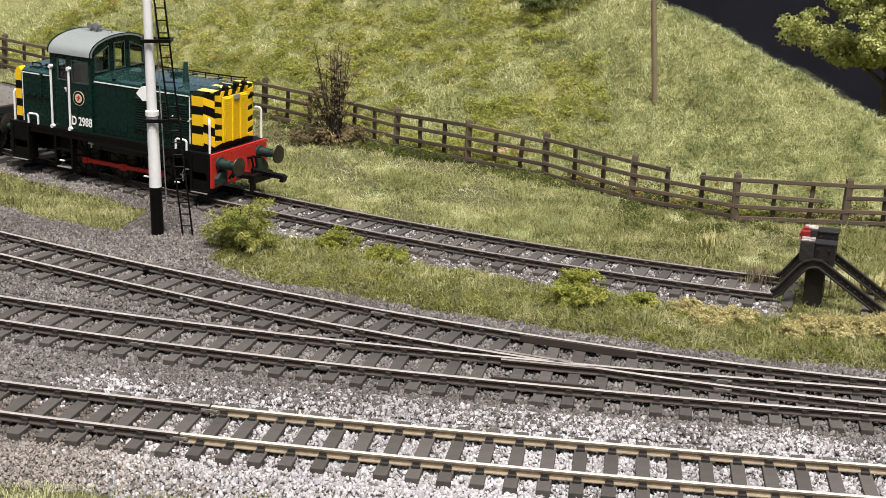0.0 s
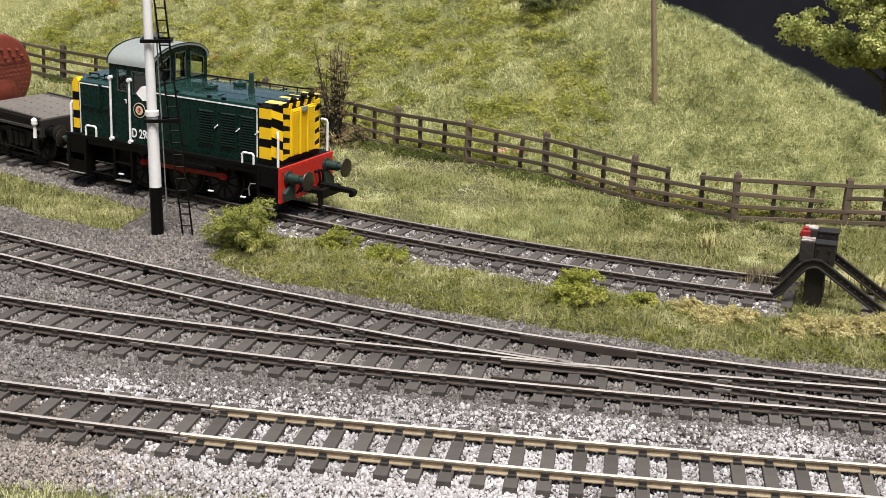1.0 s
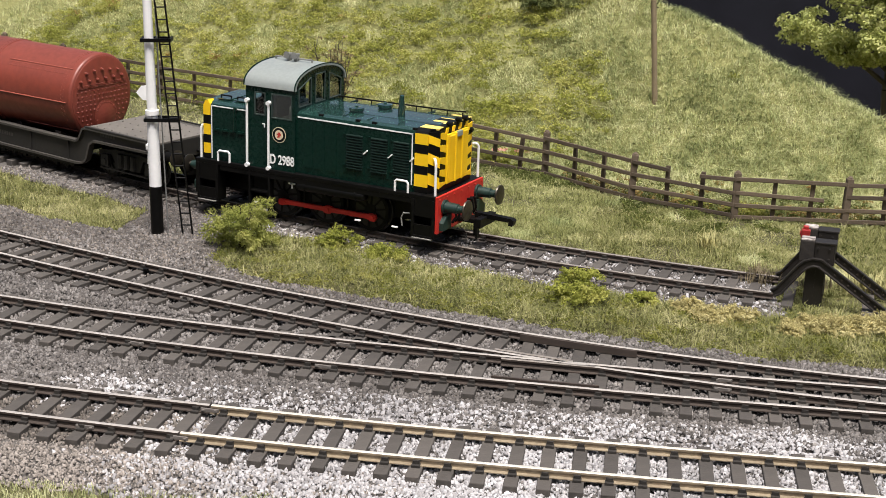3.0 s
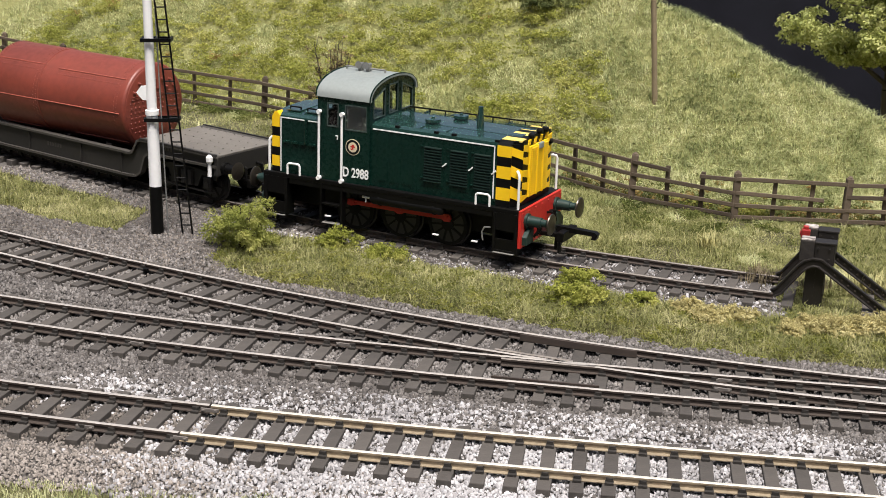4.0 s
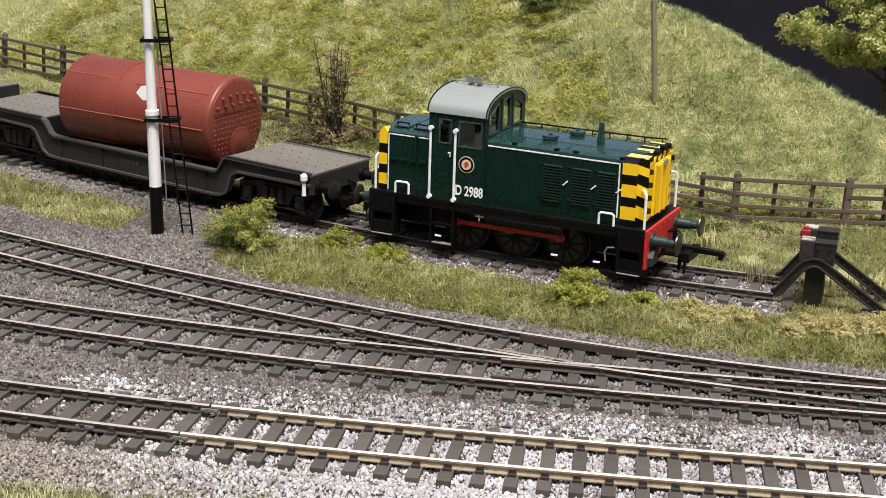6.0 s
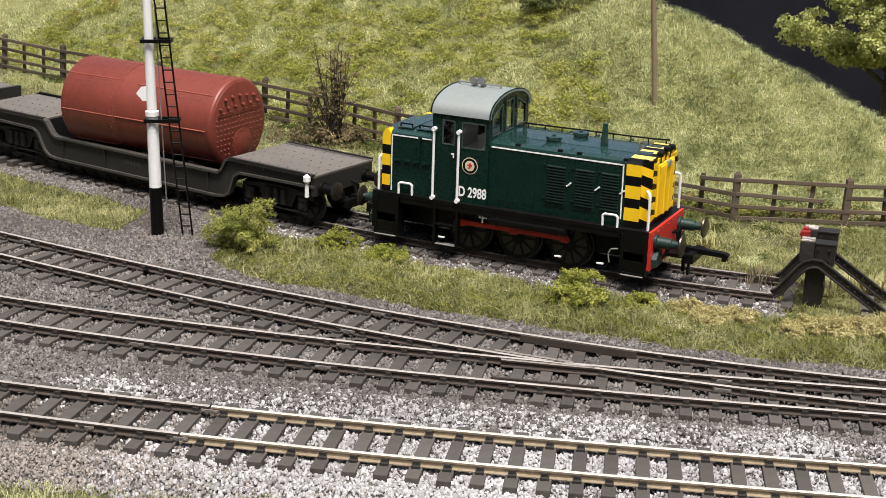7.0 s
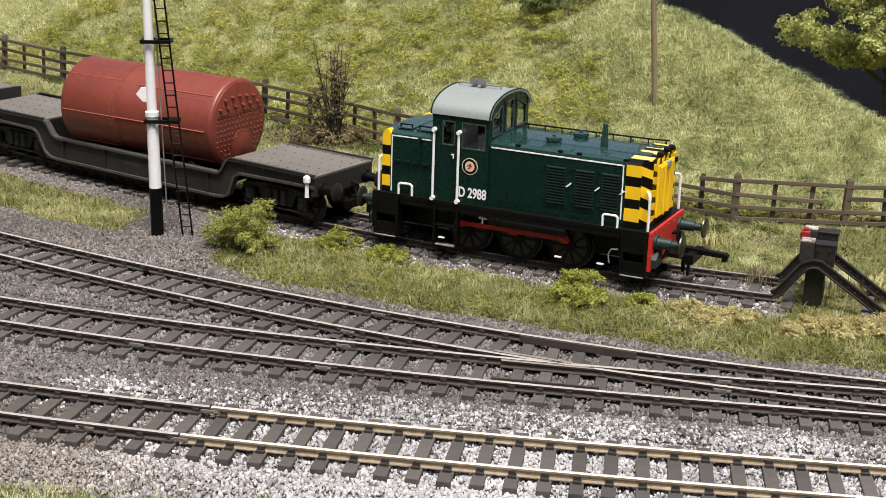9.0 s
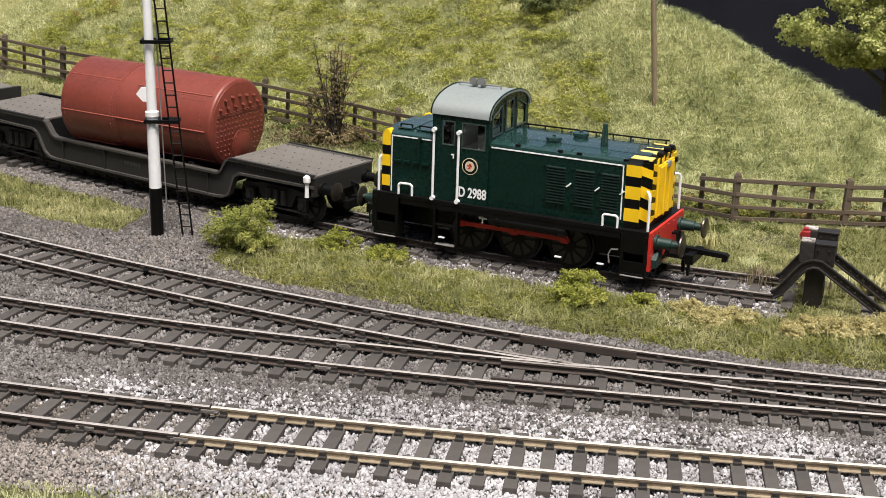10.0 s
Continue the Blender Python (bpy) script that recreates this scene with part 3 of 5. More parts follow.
def buffer_stop():
    t = thing("buffer_stop", "dark brown bent-rail buffer stop with timber blocks", "buffer stop", at(104.0, 437.27, 0, 0, 0, -16.1))
    for s in (-8.25, 8.25):
        bm = B()
        path = [(-6, -0.2), (-4.2, 0.9), (1.2, 8.2), (2.6, 9.6), (4.6, 10.4), (6.6, 10.3), (8.3, 9.2), (25.5, -2.3), (27.5, -3.8)]
        prev = None
        for k, (x, z) in enumerate(path):
            a, b = path[max(k - 1, 0)], path[min(k + 1, len(path) - 1)]
            d = Vector((b[0] - a[0], 0, b[1] - a[1])).normalized()
            up = Vector((-d.z, 0, d.x))
            ring = [bm.verts.new(Vector((x, s + u, z)) + up * w) for u, w in ((-1.0, -1.3), (1.0, -1.3), (1.0, -0.95), (0.3, -0.7), (0.3, 0.75), (0.75, 0.9), (0.75, 1.3), (-0.75, 1.3), (-0.75, 0.9), (-0.3, 0.75), (-0.3, -0.7), (-1.0, -0.95))]
            if prev:
                for i in range(12):
                    bm.faces.new((prev[i], ring[i], ring[(i + 1) % 12], prev[(i + 1) % 12]))
            else:
                bm.faces.new(ring)
            prev = ring
        bm.faces.new(prev[::-1])
        part("bent_rail", bm, M_stop, t, "black bent rail with bolt heads")
        bm = B()
        for k in range(8):
            x, z = 11.0 + 2 * k, 7.6 - 1.34 * k
            tube(bm, (x, s - 0.2, z - 0.2), (x, s - 0.75, z - 0.2), 0.28, n=6)
        part("bolt", bm, M_rail, t)
        bm = B()
        y0 = -7.2 if s < 0 else 6.0
        box(bm, 0.4, 4.6, y0, y0 + 4.2, 9.9, 16.4, 0.35)
        part("buffer_timber", bm, M_oldtimber, t, "weathered timber block with a chipped pale top")
        bm = B()
        box(bm, 0.6, 4.5, y0 + 0.2, y0 + 4.0, 16.3, 16.75, 0.15)
        part("worn_top", bm, M_chip, t, "whitish chipped paint")
        bm = B()
        box(bm, 4.7, 10.4, y0 - 0.2, y0 + 4.2, 9.6, 16.0, 0.3)
        box(bm, 4.65, 10.7, y0 - 0.35, y0 + 4.3, 15.7, 16.3, 0.1)
        for bx in (5.6, 8.8):
            for bz in (11.4, 14.4):
                tube(bm, (bx, y0 - 0.1, bz), (bx, y0 - 0.65, bz), 0.33, n=6)
        part("end_block", bm, M_stop, t, "black bolted block")
        bm = B()
        box(bm, 2.6, 8.0, s - 1.2 + (3 if s < 0 else -3), s + 1.2 + (3 if s < 0 else -3), -4.6, 11, 0.2)
        box(bm, 5.0, 5.4, s - 1.35 + (3 if s < 0 else -3), s + 1.35 + (3 if s < 0 else -3), -4.4, 10.6)
        part("upright", bm, M_stop, t)
    for x in (-1.5, 21):
        bm = B()
        box(bm, x - 1.6, x + 1.6, -12.5, 12.5, -5.0, -2.2, 0.2)
        part("cross_timber", bm, M_sleeper, t)
    bm = B()
    box(bm, -0.2, 2.4, 4.6, 7.2, 13.4, 16.2, 0.3)
    box(bm, 0.3, 1.9, 5.1, 6.7, 16.1, 17.1, 0.2)
    tube(bm, (-0.1, 5.9, 14.8), (-0.6, 5.9, 14.8), 0.8, 0.7, 12)
    part("lamp", bm, M_lampred, t, "small dull red stop lamp")
    return t


M_lampred = mat("dull_red_paint", (0.3, 0.02, 0.018), (0.2, 0.016, 0.014), 0.5, 0, 700, 100)
M_oldtimber = mat("blackened_timber", (0.007, 0.006, 0.005), (0.03, 0.024, 0.02), 0.85, 0, 900, 200, 0.3)
M_chip = mat("chipped_paint", (0.5, 0.46, 0.43), (0.06, 0.045, 0.038), 0.85, 0, 900, 300, 0.2, 0.25)
buffer_stop()


# ---- signal post and ladder ----
def signal():
    t = thing("signal_post", "tall white signal post with black base and iron ladder", "signal post", at(-91.6, 480, GROUND, 0, -1.3, 0))
    bm = B()
    lathe(bm, (0, 0, -2), (0, 0, 16.8), [(0, 2.05), (1, 2.0)], 16)
    part("post_base", bm, M_black, t, "black painted foot of the post", True)
    bm = B()
    lathe(bm, (0, 0, 16.8), (0, 0, 41.5), [(0, 1.98), (0.93, 1.85), (0.935, 2.2), (0.995, 2.2), (1, 1.75)], 16)
    part("lower_post", bm, M_white, t, "", True)
    bm = B()
    lathe(bm, (0, 0, 41.5), (0, 0, 98), [(0, 1.62), (1, 1.25)], 16)
    part("upper_post", bm, M_white, t, "", True)
    bm = B()
    slab(bm, [(-4.6, 47.0), (-3.0, 49.0), (-1.2, 49.2), (-1.2, 44.6), (-2.6, 44.6)], "y", -0.7, -0.1)
    part("diamond_sign", bm, M_white, t, "white pointed plate")
    for z, reach in ((38.5, 8.6), (63.6, 7.2)):
        bm = B()
        for y in (-2.2, 2.2):
            box(bm, -2.3, reach, y - 0.3, y + 0.3, z - 0.55, z + 0.55)
        for x in (-2.3, reach - 0.6, 2.0):
            box(bm, x, x + 0.6, -2.2, 2.2, z - 0.5, z + 0.5)
        part("bracket", bm, M_black, t, "black iron bracket")
    bm = B()
    tube(bm, (3.4, 0.4, -1), (1.9, 0.4, 98), 0.22, n=6)
    part("rod", bm, M_grey, t, "thin grey operating rod")
    bm = B()
    foot, top = Vector((10.6, -4.2, -1.0)), Vector((1.9, 1.0, 98))
    for k in (-1, 1):
        tube(bm, foot + Vector((k * 1.55, 0, 0)), top + Vector((k * 1.55, 0, 0)), 0.3, n=6)
    part("ladder_side", bm, M_black, t)
    n = 26
    for k in range(n):
        p = foot.lerp(top, (k + 0.6) / n)
        bm = B()
        tube(bm, p - Vector((1.6, 0, 0)), p + Vector((1.6, 0, 0)), 0.24, n=6)
        part("rung", bm, M_black, t)
    return t


M_grey = mat("grey_metal", (0.3, 0.3, 0.29), (0.2, 0.2, 0.19), 0.5, 0.4, 900, 100)
signal()


# ---- post and rail fence ----
def spar(bm, p, q, w, h):
    p, q = Vector(p), Vector(q)
    d = (q - p).normalized()
    sdir = Vector((-d.y, d.x, 0)).normalized()
    up = d.cross(sdir) * -1
    ends = []
    for c in (p, q):
        ends.append([bm.verts.new(c + sdir * a * w / 2 + up * b * h / 2) for a, b in ((-1, -1), (1, -1), (1, 0.7), (0.7, 1), (-0.7, 1), (-1, 0.7))])
    for k in range(6):
        bm.faces.new((ends[0][k], ends[0][(k + 1) % 6], ends[1][(k + 1) % 6], ends[1][k]))
    bm.faces.new(ends[0][::-1]), bm.faces.new(ends[1])


def fence():
    t = thing("fence", "weathered brown timber post and rail fence, some rails broken", "fence")
    r = random.Random(3)
    posts = [(-330, 847.8), (-255, 786.5), (-217.6, 755.9), (-181.8, 727), (-130, 693), (-79, 659.8), (-48, 635), (-20.4, 613.1), (8.2, 590.5), (37.3, 571.5), (66.4, 539), (100.2, 521.8), (137.6, 518.8), (176, 518), (215, 517.5)]
    base = [land(x, y) for x, y in posts]
    for (x, y), z in zip(posts, base):
        bm = B()
        hgt = 17.2 + r.uniform(-0.4, 0.6)
        box(bm, -1.2, 1.2, -1.0, 1.0, -3, hgt, 0.2)
        lathe(bm, (0, 0, hgt - 0.2), (0, 0, hgt + 0.8), [(0, 1.05), (0.6, 0.9), (1, 0.3)], 8)
        ob = part("post", bm, M_wood, t)
        ob.matrix_basis = at(x, y, z, r.uniform(-1.5, 1.5), 1.5 + r.uniform(-1.5, 1.5), r.uniform(-20, 10))
    for k in range(len(posts) - 1):
        (x0, y0), (x1, y1) = posts[k], posts[k + 1]
        d = Vector((x1 - x0, y1 - y0, 0)).normalized()
        nb = Vector((-d.y, d.x, 0)) * -0.9
        for j, h in enumerate((15.2, 10.5, 5.9, 2.0)):
            a, b = Vector((x0, y0, base[k] + h)) + nb, Vector((x1, y1, base[k + 1] + h)) + nb
            a.z += r.uniform(-0.35, 0.35)
            b.z += r.uniform(-0.35, 0.35)
            if k == 10 and j == 0:
                # broken top rail hangs between its posts
                bm = B()
                spar(bm, a, a.lerp(b, 0.36) + Vector((0, 0, -0.7)), 0.8, 1.3)
                part("rail", bm, M_wood, t, "broken rail")
                a = a.lerp(b, 0.66) + Vector((0, 0, -1.0))
            if k == 11 and j == 1:
                b = a.lerp(b, 0.8) + Vector((0, 0, -1.5))
            if k == 8 and j == 0:
                b.z -= 0.6
            bm = B()
            spar(bm, a, b, 0.8, 1.35)
            part("rail", bm, M_wood, t)
        for u in (0.35, 0.68):
            x, y = x0 + (x1 - x0) * u, y0 + (y1 - y0) * u
            z = base[k] + (base[k + 1] - base[k]) * u
            bm = B()
            box(bm, -0.75, 0.75, -0.5, 0.5, -2.5, 15.4 + r.uniform(-0.6, 0.4), 0.12)
            ob = part("slat_post", bm, M_wood, t)
            ob.matrix_basis = at(x, y + 0.4, min(z, land(x, y) + 1.5), r.uniform(-2, 2), 1.5 + r.uniform(-2, 2), math.degrees(math.atan2(d.y, d.x)))


fence()

# ---- pole on the hill ----
M_pole = mat("pole_timber", (0.16, 0.12, 0.075), (0.27, 0.21, 0.13), 0.85, 0, 1200, 100, 0.15)
pole = thing("telegraph_pole", "plain brown timber pole on the grassy hillside", "pole", at(80.9, 602, land(80.9, 602), 0, -4.5, 0))
bm = B()
tube(bm, (0, 0, -3), (0, 0, 80), 1.15, 0.95, 12)
part("shaft", bm, M_pole, pole, smooth=True)
bm = B()
tube(bm, (1.0, -0.6, 38.6), (2.0, -0.9, 39.6), 0.16, n=6)
tube(bm, (1.0, -0.6, 37.2), (1.9, -0.9, 37.4), 0.16, n=6)
part("step_iron", bm, M_black, pole, "small iron step")


# ---- bushes, tree and loose growth ----
M_bush = mat("bush_leaf", (0.13, 0.16, 0.036), (0.56, 0.54, 0.21), 0.75, 0, 220, 60, 0, 0.3, "island", (0.28, 0.3, 0.07), 0.2, vary=0.35, thin=0.35)
M_drygrass = mat("dark_dry_grass", (0.09, 0.075, 0.045), (0.25, 0.2, 0.12), 0.9, 0, 300, 60, 0, 0.3, "island")
M_straw = mat("straw_grass", (0.3, 0.28, 0.1), (0.55, 0.5, 0.25), 0.85, 0, 300, 60, 0, 0.3, "island")
M_pink = mat("pink_flower", (0.5, 0.2, 0.16), (0.62, 0.34, 0.28), 0.85, 0, 300, 60, 0, 0.3, "island")


def bush(name, x, y, size, count, material, label, seed, leaf=0.9, height=0.8, z=None):
    t = thing(name, label, "bush", at(x, y, land(x, y) if z is None else z), "dry clumps along the verge" if name == "dry_clump" else "shrubs")
    r = random.Random(seed)
    bm = B()
    for k in range(9):
        a, h = r.uniform(0, 6.28), r.uniform(0.3, 0.55) * size * height
        tip = (math.cos(a) * size * 0.3 * r.random(), math.sin(a) * size * 0.3 * r.random(), h)
        tube(bm, (0, 0, -1), tip, 0.4, 0.12, 6)
    part("stem", bm, M_bark, t)
    spots = []
    for k in range(26):
        a, q = r.uniform(0, 6.28), r.random() ** 0.6
        spots.append((math.cos(a) * q * size * 0.38, math.sin(a) * q * size * 0.38, r.random() * size * height * 0.7 * (1.05 - q * 0.6), r.uniform(0.55, 0.9)))
    ob = tufts("foliage", spots, size * 0.3, int(count * 0.6), material, "", "", seed, leaf * 0.8, 0.9)
    for key in ("kind", "category", "label"):
        if key in ob:
            del ob[key]
    ob.parent = t
    return t


bush("bush", -62.5, 465, 23.5, 2300, M_bush, "round yellow-green bush beside the signal ladder", 31, 0.8, 1.15)
bush("bush", -33, 471.5, 13, 800, M_bright, "small bright green shrub on the verge", 32, 0.7, 0.8)
bush("bush", -18, 461, 14, 700, M_bright, "low bright green shrub on the verge", 33, 0.8, 0.45)
bush("bush", 40, 427, 18, 1300, M_bright, "bright green foam bush on the verge", 34, 0.85, 0.7)
bush("bush", 57.5, 423.5, 10, 500, M_bright, "low bright green shrub on the verge", 35, 0.8, 0.55)
for k, (x, y, q) in enumerate(((70, 418, 6), (76, 412, 7.5), (83, 413, 6.5), (100, 408, 6), (107, 405, 7.5), (115, 407, 7), (123, 405, 8), (130, 408, 7), (96, 402, 5))):
    bush("dry_clump", x, y, q * 1.75, 700, M_tan, "low clump of dry yellow-brown growth", 40 + k, 0.65, 0.5)

bush("bush", 44, 682, 30, 1300, M_darkbush, "dark green bush near the top of the hill", 36, 1.1, 0.3)
bush("bush", 62, 681, 17, 800, M_darkbush, "dark green bush near the top of the hill", 37, 1.1, 0.35)


def dead_bush():
    t = thing("dead_bush", "tall dead brown bush with sparse dry leaves beside the fence", "bush", at(-46, 617, land(-46, 617)))
    r = random.Random(8)
    bm = B()
    tips = []
    for k in range(34):
        a, q = r.uniform(0, 6.28), r.random()
        p = Vector((r.uniform(-3, 3), r.uniform(-2, 2), -1))
        tip = Vector((math.cos(a) * 14 * q, math.sin(a) * 8 * q, 15 + 34 * r.random() * (1.1 - 0.5 * q)))
        m = p.lerp(tip, 0.5) + Vector((r.uniform(-1.5, 1.5), r.uniform(-1, 1), 1))
        tube(bm, p, m, 0.38, 0.25, 5), tube(bm, m, tip, 0.25, 0.09, 5)
        tips += [(m + (tip - m) * r.random()) for _ in range(5)]
        for _ in range(2):
            s = m.lerp(tip, r.random())
            e = s + Vector((r.uniform(-4, 4), r.uniform(-3, 3), r.uniform(1, 5)))
            tube(bm, s, e, 0.14, 0.07, 4)
            tips.append(e)
    part("branch", bm, M_bark, t)
    spots = [(p.x, p.y, p.z - 1, 0.55) for p in tips] + [(r.gauss(0, 8), r.gauss(0, 4), r.uniform(0, 7), 0.9) for _ in range(110)]
    ob = tufts("dry_leaves", spots, 3.4, 75, M_brownleaf, "", "", 51, 0.85, 1.0)
    for key in ("kind", "category", "label"):
        if key in ob:
            del ob[key]
    ob.parent = t


dead_bush()


def tree(x, y, lift):
    """The crown starts lift mm above the foot, which stands on the low ground behind the hill."""
    t = thing("tree", "broad-leaved tree with yellow-green leaves behind the hill", "tree", at(x, y, land(x, y)))
    r = random.Random(17)
    bm = B()
    up = Vector((0, 0, lift))
    spine = [Vector((3, 2, -4)), up + Vector((-0.8, 0, 8)), up + Vector((-2.6, 0, 28)), up + Vector((-1, 1, 52)), up + Vector((2, 0, 80))]
    for a, b, p, q in zip(spine, spine[1:], (5.4, 3.8, 3.1, 2.3), (3.8, 3.1, 2.3, 1.0)):
        tube(bm, a, b, p, q, 10, caps=False)
    spots = []
    for k in range(46):
        s = spine[2].lerp(spine[4], r.random())
        a = r.uniform(0, 6.28)
        reach = r.uniform(22, 64)
        e = s + Vector((math.cos(a) * reach, math.sin(a) * reach * 0.8, r.uniform(-4, 26)))
        e.z = max(e.z, lift + 36 + 6 * r.random() + 0.6 * max(0, reach - 20))
        m = s.lerp(e, 0.5) + Vector((0, 0, 4))
        tube(bm, s, m, 1.3, 0.8, 6), tube(bm, m, e, 0.8, 0.25, 6)
        for u in (0.45, 0.7, 0.9, 1.0):
            c = s.lerp(e, u) + Vector((r.uniform(-5, 5), r.uniform(-5, 5), r.uniform(-6, 2)))
            spots.append((c.x, c.y, c.z, r.uniform(0.5, 1.0)))
    part("trunk", bm, M_bark, t)
    ob = tufts("crown", spots, 13.0, 560, M_leaf, "", "", 61, 1.9, 1.0)
    for key in ("kind", "category", "label"):
        if key in ob:
            del ob[key]
    ob.parent = t


tree(225, 782, 91)

# taller tufts round the end of the siding, and small flowers on the bank
r_ = random.Random(4)


def tuft_at(name, x, y, n, spread, length, material, label, lean, seed):
    ps = [(x + r_.gauss(0, spread), y + r_.gauss(0, spread * 0.7), land(x, y)) for _ in range(n)]
    blades(name, ps, length, 0.26, material, label, seed, lean)


tuft_at("grass_tuft", 95.5, 449, 420, 2.6, 7.5, M_drygrass, "tuft of long dark dry grass between the rails", 0.45, 71)
tuft_at("grass_tuft", 86, 485, 130, 2.4, 8, M_straw, "tuft of long pale straw grass", 0.7, 72)
tuft_at("grass_tuft", 128, 443, 260, 3.5, 9, M_straw, "tuft of long pale straw grass by the buffer stop", 0.7, 73)
tuft_at("grass_tuft", 112, 446, 160, 4.0, 5, M_drygrass, "tuft of long dark dry grass under the buffer stop", 0.6, 74)
tufts("pink_flowers", [(24 + r_.uniform(-5, 7), 594 + r_.uniform(-2, 2), land(25, 594) + 2.6, 0.6) for _ in range(9)], 2.6, 60, M_pink, "patch of faded pink flowers behind the fence", "flowers", 81, 0.8)

pin = thing("point_rod_pin", "small black point rod pin between the rails", "pin", at(-87.2, 437, GROUND))
bm = B()
tube(bm, (0, 0, -0.5), (0, 0, 2.6), 0.45, n=8)
part("shank", bm, M_black, pin)
bm = B()
tube(bm, (0, 0, 2.5), (0, 0, 3.1), 0.85, n=10)
part("head", bm, M_black, pin)


# ---- diesel shunter: x forward, z from the rail top, near side y < 0 ----
def side_box(name, x0, x1, z0, z1, material, parent, y=-15.0, thick=0.25, label="", bevel=0.08):
    bm = B()
    box(bm, x0, x1, y - thick, y + 0.1, z0, z1, bevel)
    return part(name, bm, material, parent, label)


def both(fn):
    for s in (-1, 1):
        fn(s)


LOCO = thing("diesel_shunter", "dark green diesel shunting locomotive with yellow and black striped ends", "locomotive")
TRAIN, WHEELS, RODS = [], [], []
YB = 14.0   # half width of the bonnet
YC = 15.0   # half width of the cab


def hood_outline(w, z0, z1):
    return [(-w, z0), (w, z0), (w, z1 - 1.6), (w - 0.5, z1 - 0.8), (w - 2.0, z1 - 0.1), (w * 0.4, z1 + 0.45), (0, z1 + 0.55), (-w * 0.4, z1 + 0.45), (-w + 2.0, z1 - 0.1), (-w + 0.5, z1 - 0.8), (-w, z1 - 1.6)]


def hood(name, x0, x1, w, z0, z1, label=""):
    bm = B()
    slab(bm, hood_outline(w, z0, z1), "x", x0, x1)
    # upward faces take the paler green that imitates reflected sky
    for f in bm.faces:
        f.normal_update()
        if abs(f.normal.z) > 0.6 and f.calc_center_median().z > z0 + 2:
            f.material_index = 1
    return part(name, bm, [M_green, M_green_skylit], LOCO, label)


def build_loco():
    # frames and footplate
    bm = B()
    box(bm, -46.0, 43.6, -15.9, 15.9, 15.0, 16.5, 0.2)
    part("footplate", bm, M_black, LOCO)
    bm = B()
    for s in (-1, 1):
        box(bm, -45, 43.4, s * 7.4 - 0.5, s * 7.4 + 0.5, 5.5, 15.1)
        box(bm, -37, 35, s * 15.4 - 0.35, s * 15.4 + 0.35, 13.4, 15.1)
    box(bm, -30, 30, -7, 7, 6, 15)
    part("main_frame", bm, M_black, LOCO)
    # step boxes at the corners
    for x0, x1 in ((-46.0, -37.6), (35.4, 43.5)):
        for s in (-1, 1):
            bm = B()
            y0, y1 = sorted((s * 16.2, s * 11.5))
            box(bm, x0, x0 + 1.0, y0, y1, 3.2, 15.1, 0.1)
            box(bm, x1 - 1.0, x1, y0, y1, 3.2, 15.1, 0.1)
            box(bm, x0, x1, y0, y1, 2.8, 3.5, 0.1)
            box(bm, x0, x1, y0 + (0 if s > 0 else 3.0), y1 - (3.0 if s > 0 else 0), 8.3, 8.9, 0.1)
            ym = s * 12.2
            box(bm, x0, x1, ym - 0.3, ym + 0.3, 3.2, 15.1)
            box(bm, x0 + 0.9, x1 - 0.9, *sorted((s * 15.9, s * 15.2)), 9.6, 15.1)
            box(bm, x0 + 0.9, x1 - 0.9, *sorted((s * 15.9, s * 15.2)), 3.2, 6.9)
            part("step_box", bm, M_black, LOCO)
            bm = B()
            box(bm, x0 + 0.6, x1 - 0.6, *sorted((s * 16.9, s * 14.5)), 2.55, 2.85, 0.08)
            part("step_tread", bm, M_tread, LOCO, "worn bare step tread")
    for s in (-1, 1):
        bm = B()
        y0, y1 = sorted((s * 15.9, s * 13.6))
        for x in (-25.2, -17.6):
            box(bm, x - 0.35, x + 0.35, y0, y1, 2.0, 15.0)
        box(bm, -25.4, -17.3, y0, y1, 8.4, 8.8)
        box(bm, -25.4, -17.3, y0, y1, 1.9, 2.3)
        part("cab_step", bm, M_black, LOCO)
        bm = B()
        box(bm, -24.6, -18.0, *sorted((s * 16.2, s * 14.0)), 2.3, 2.5)
        part("step_tread", bm, M_tread, LOCO)
        # air tank with its valve
        bm = B()
        lathe(bm, (-7.8, s * 14.2, 12.5), (18.4, s * 14.2, 12.5), [(0, 0.9), (0.02, 1.5), (0.05, 1.75), (0.95, 1.75), (0.98, 1.5), (1, 0.9)], 16)
        for x in (-4.5, 14.5):
            tube(bm, (x, s * 14.2, 12.5), (x + 0.6, s * 14.2, 12.5), 1.95, n=16)
        part("air_tank", bm, M_black, LOCO, "", True)
        bm = B()
        tube(bm, (-10.4, s * 14.6, 12.6), (-7.6, s * 14.6, 12.6), 0.32, n=8)
        tube(bm, (-9.4, s * 14.6, 13.0), (-9.4, s * 14.6, 11.0), 0.28, n=8)
        tube(bm, (-10.5, s * 14.6, 12.8), (-9.9, s * 14.6, 12.8), 0.55, n=8)
        part("valve", bm, M_white, LOCO, "white painted valve")
        bm = B()
        wire(bm, [(32.0, s * 15.4, 5.4), (31.6, s * 15.4, 8.0), (32.4, s * 15.4, 9.6), (34.5, s * 15.4, 9.9)], 0.24)
        part("pipe", bm, M_grey, LOCO)
        for x in (-22.8, 15.8, 29.2):
            bm = B()
            box(bm, x - 1.0, x + 1.0, *sorted((s * 15.6, s * 14.8)), 4.4, 4.75)
            part("sand_nozzle", bm, M_white, LOCO)
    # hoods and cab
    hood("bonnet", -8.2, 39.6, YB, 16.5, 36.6)
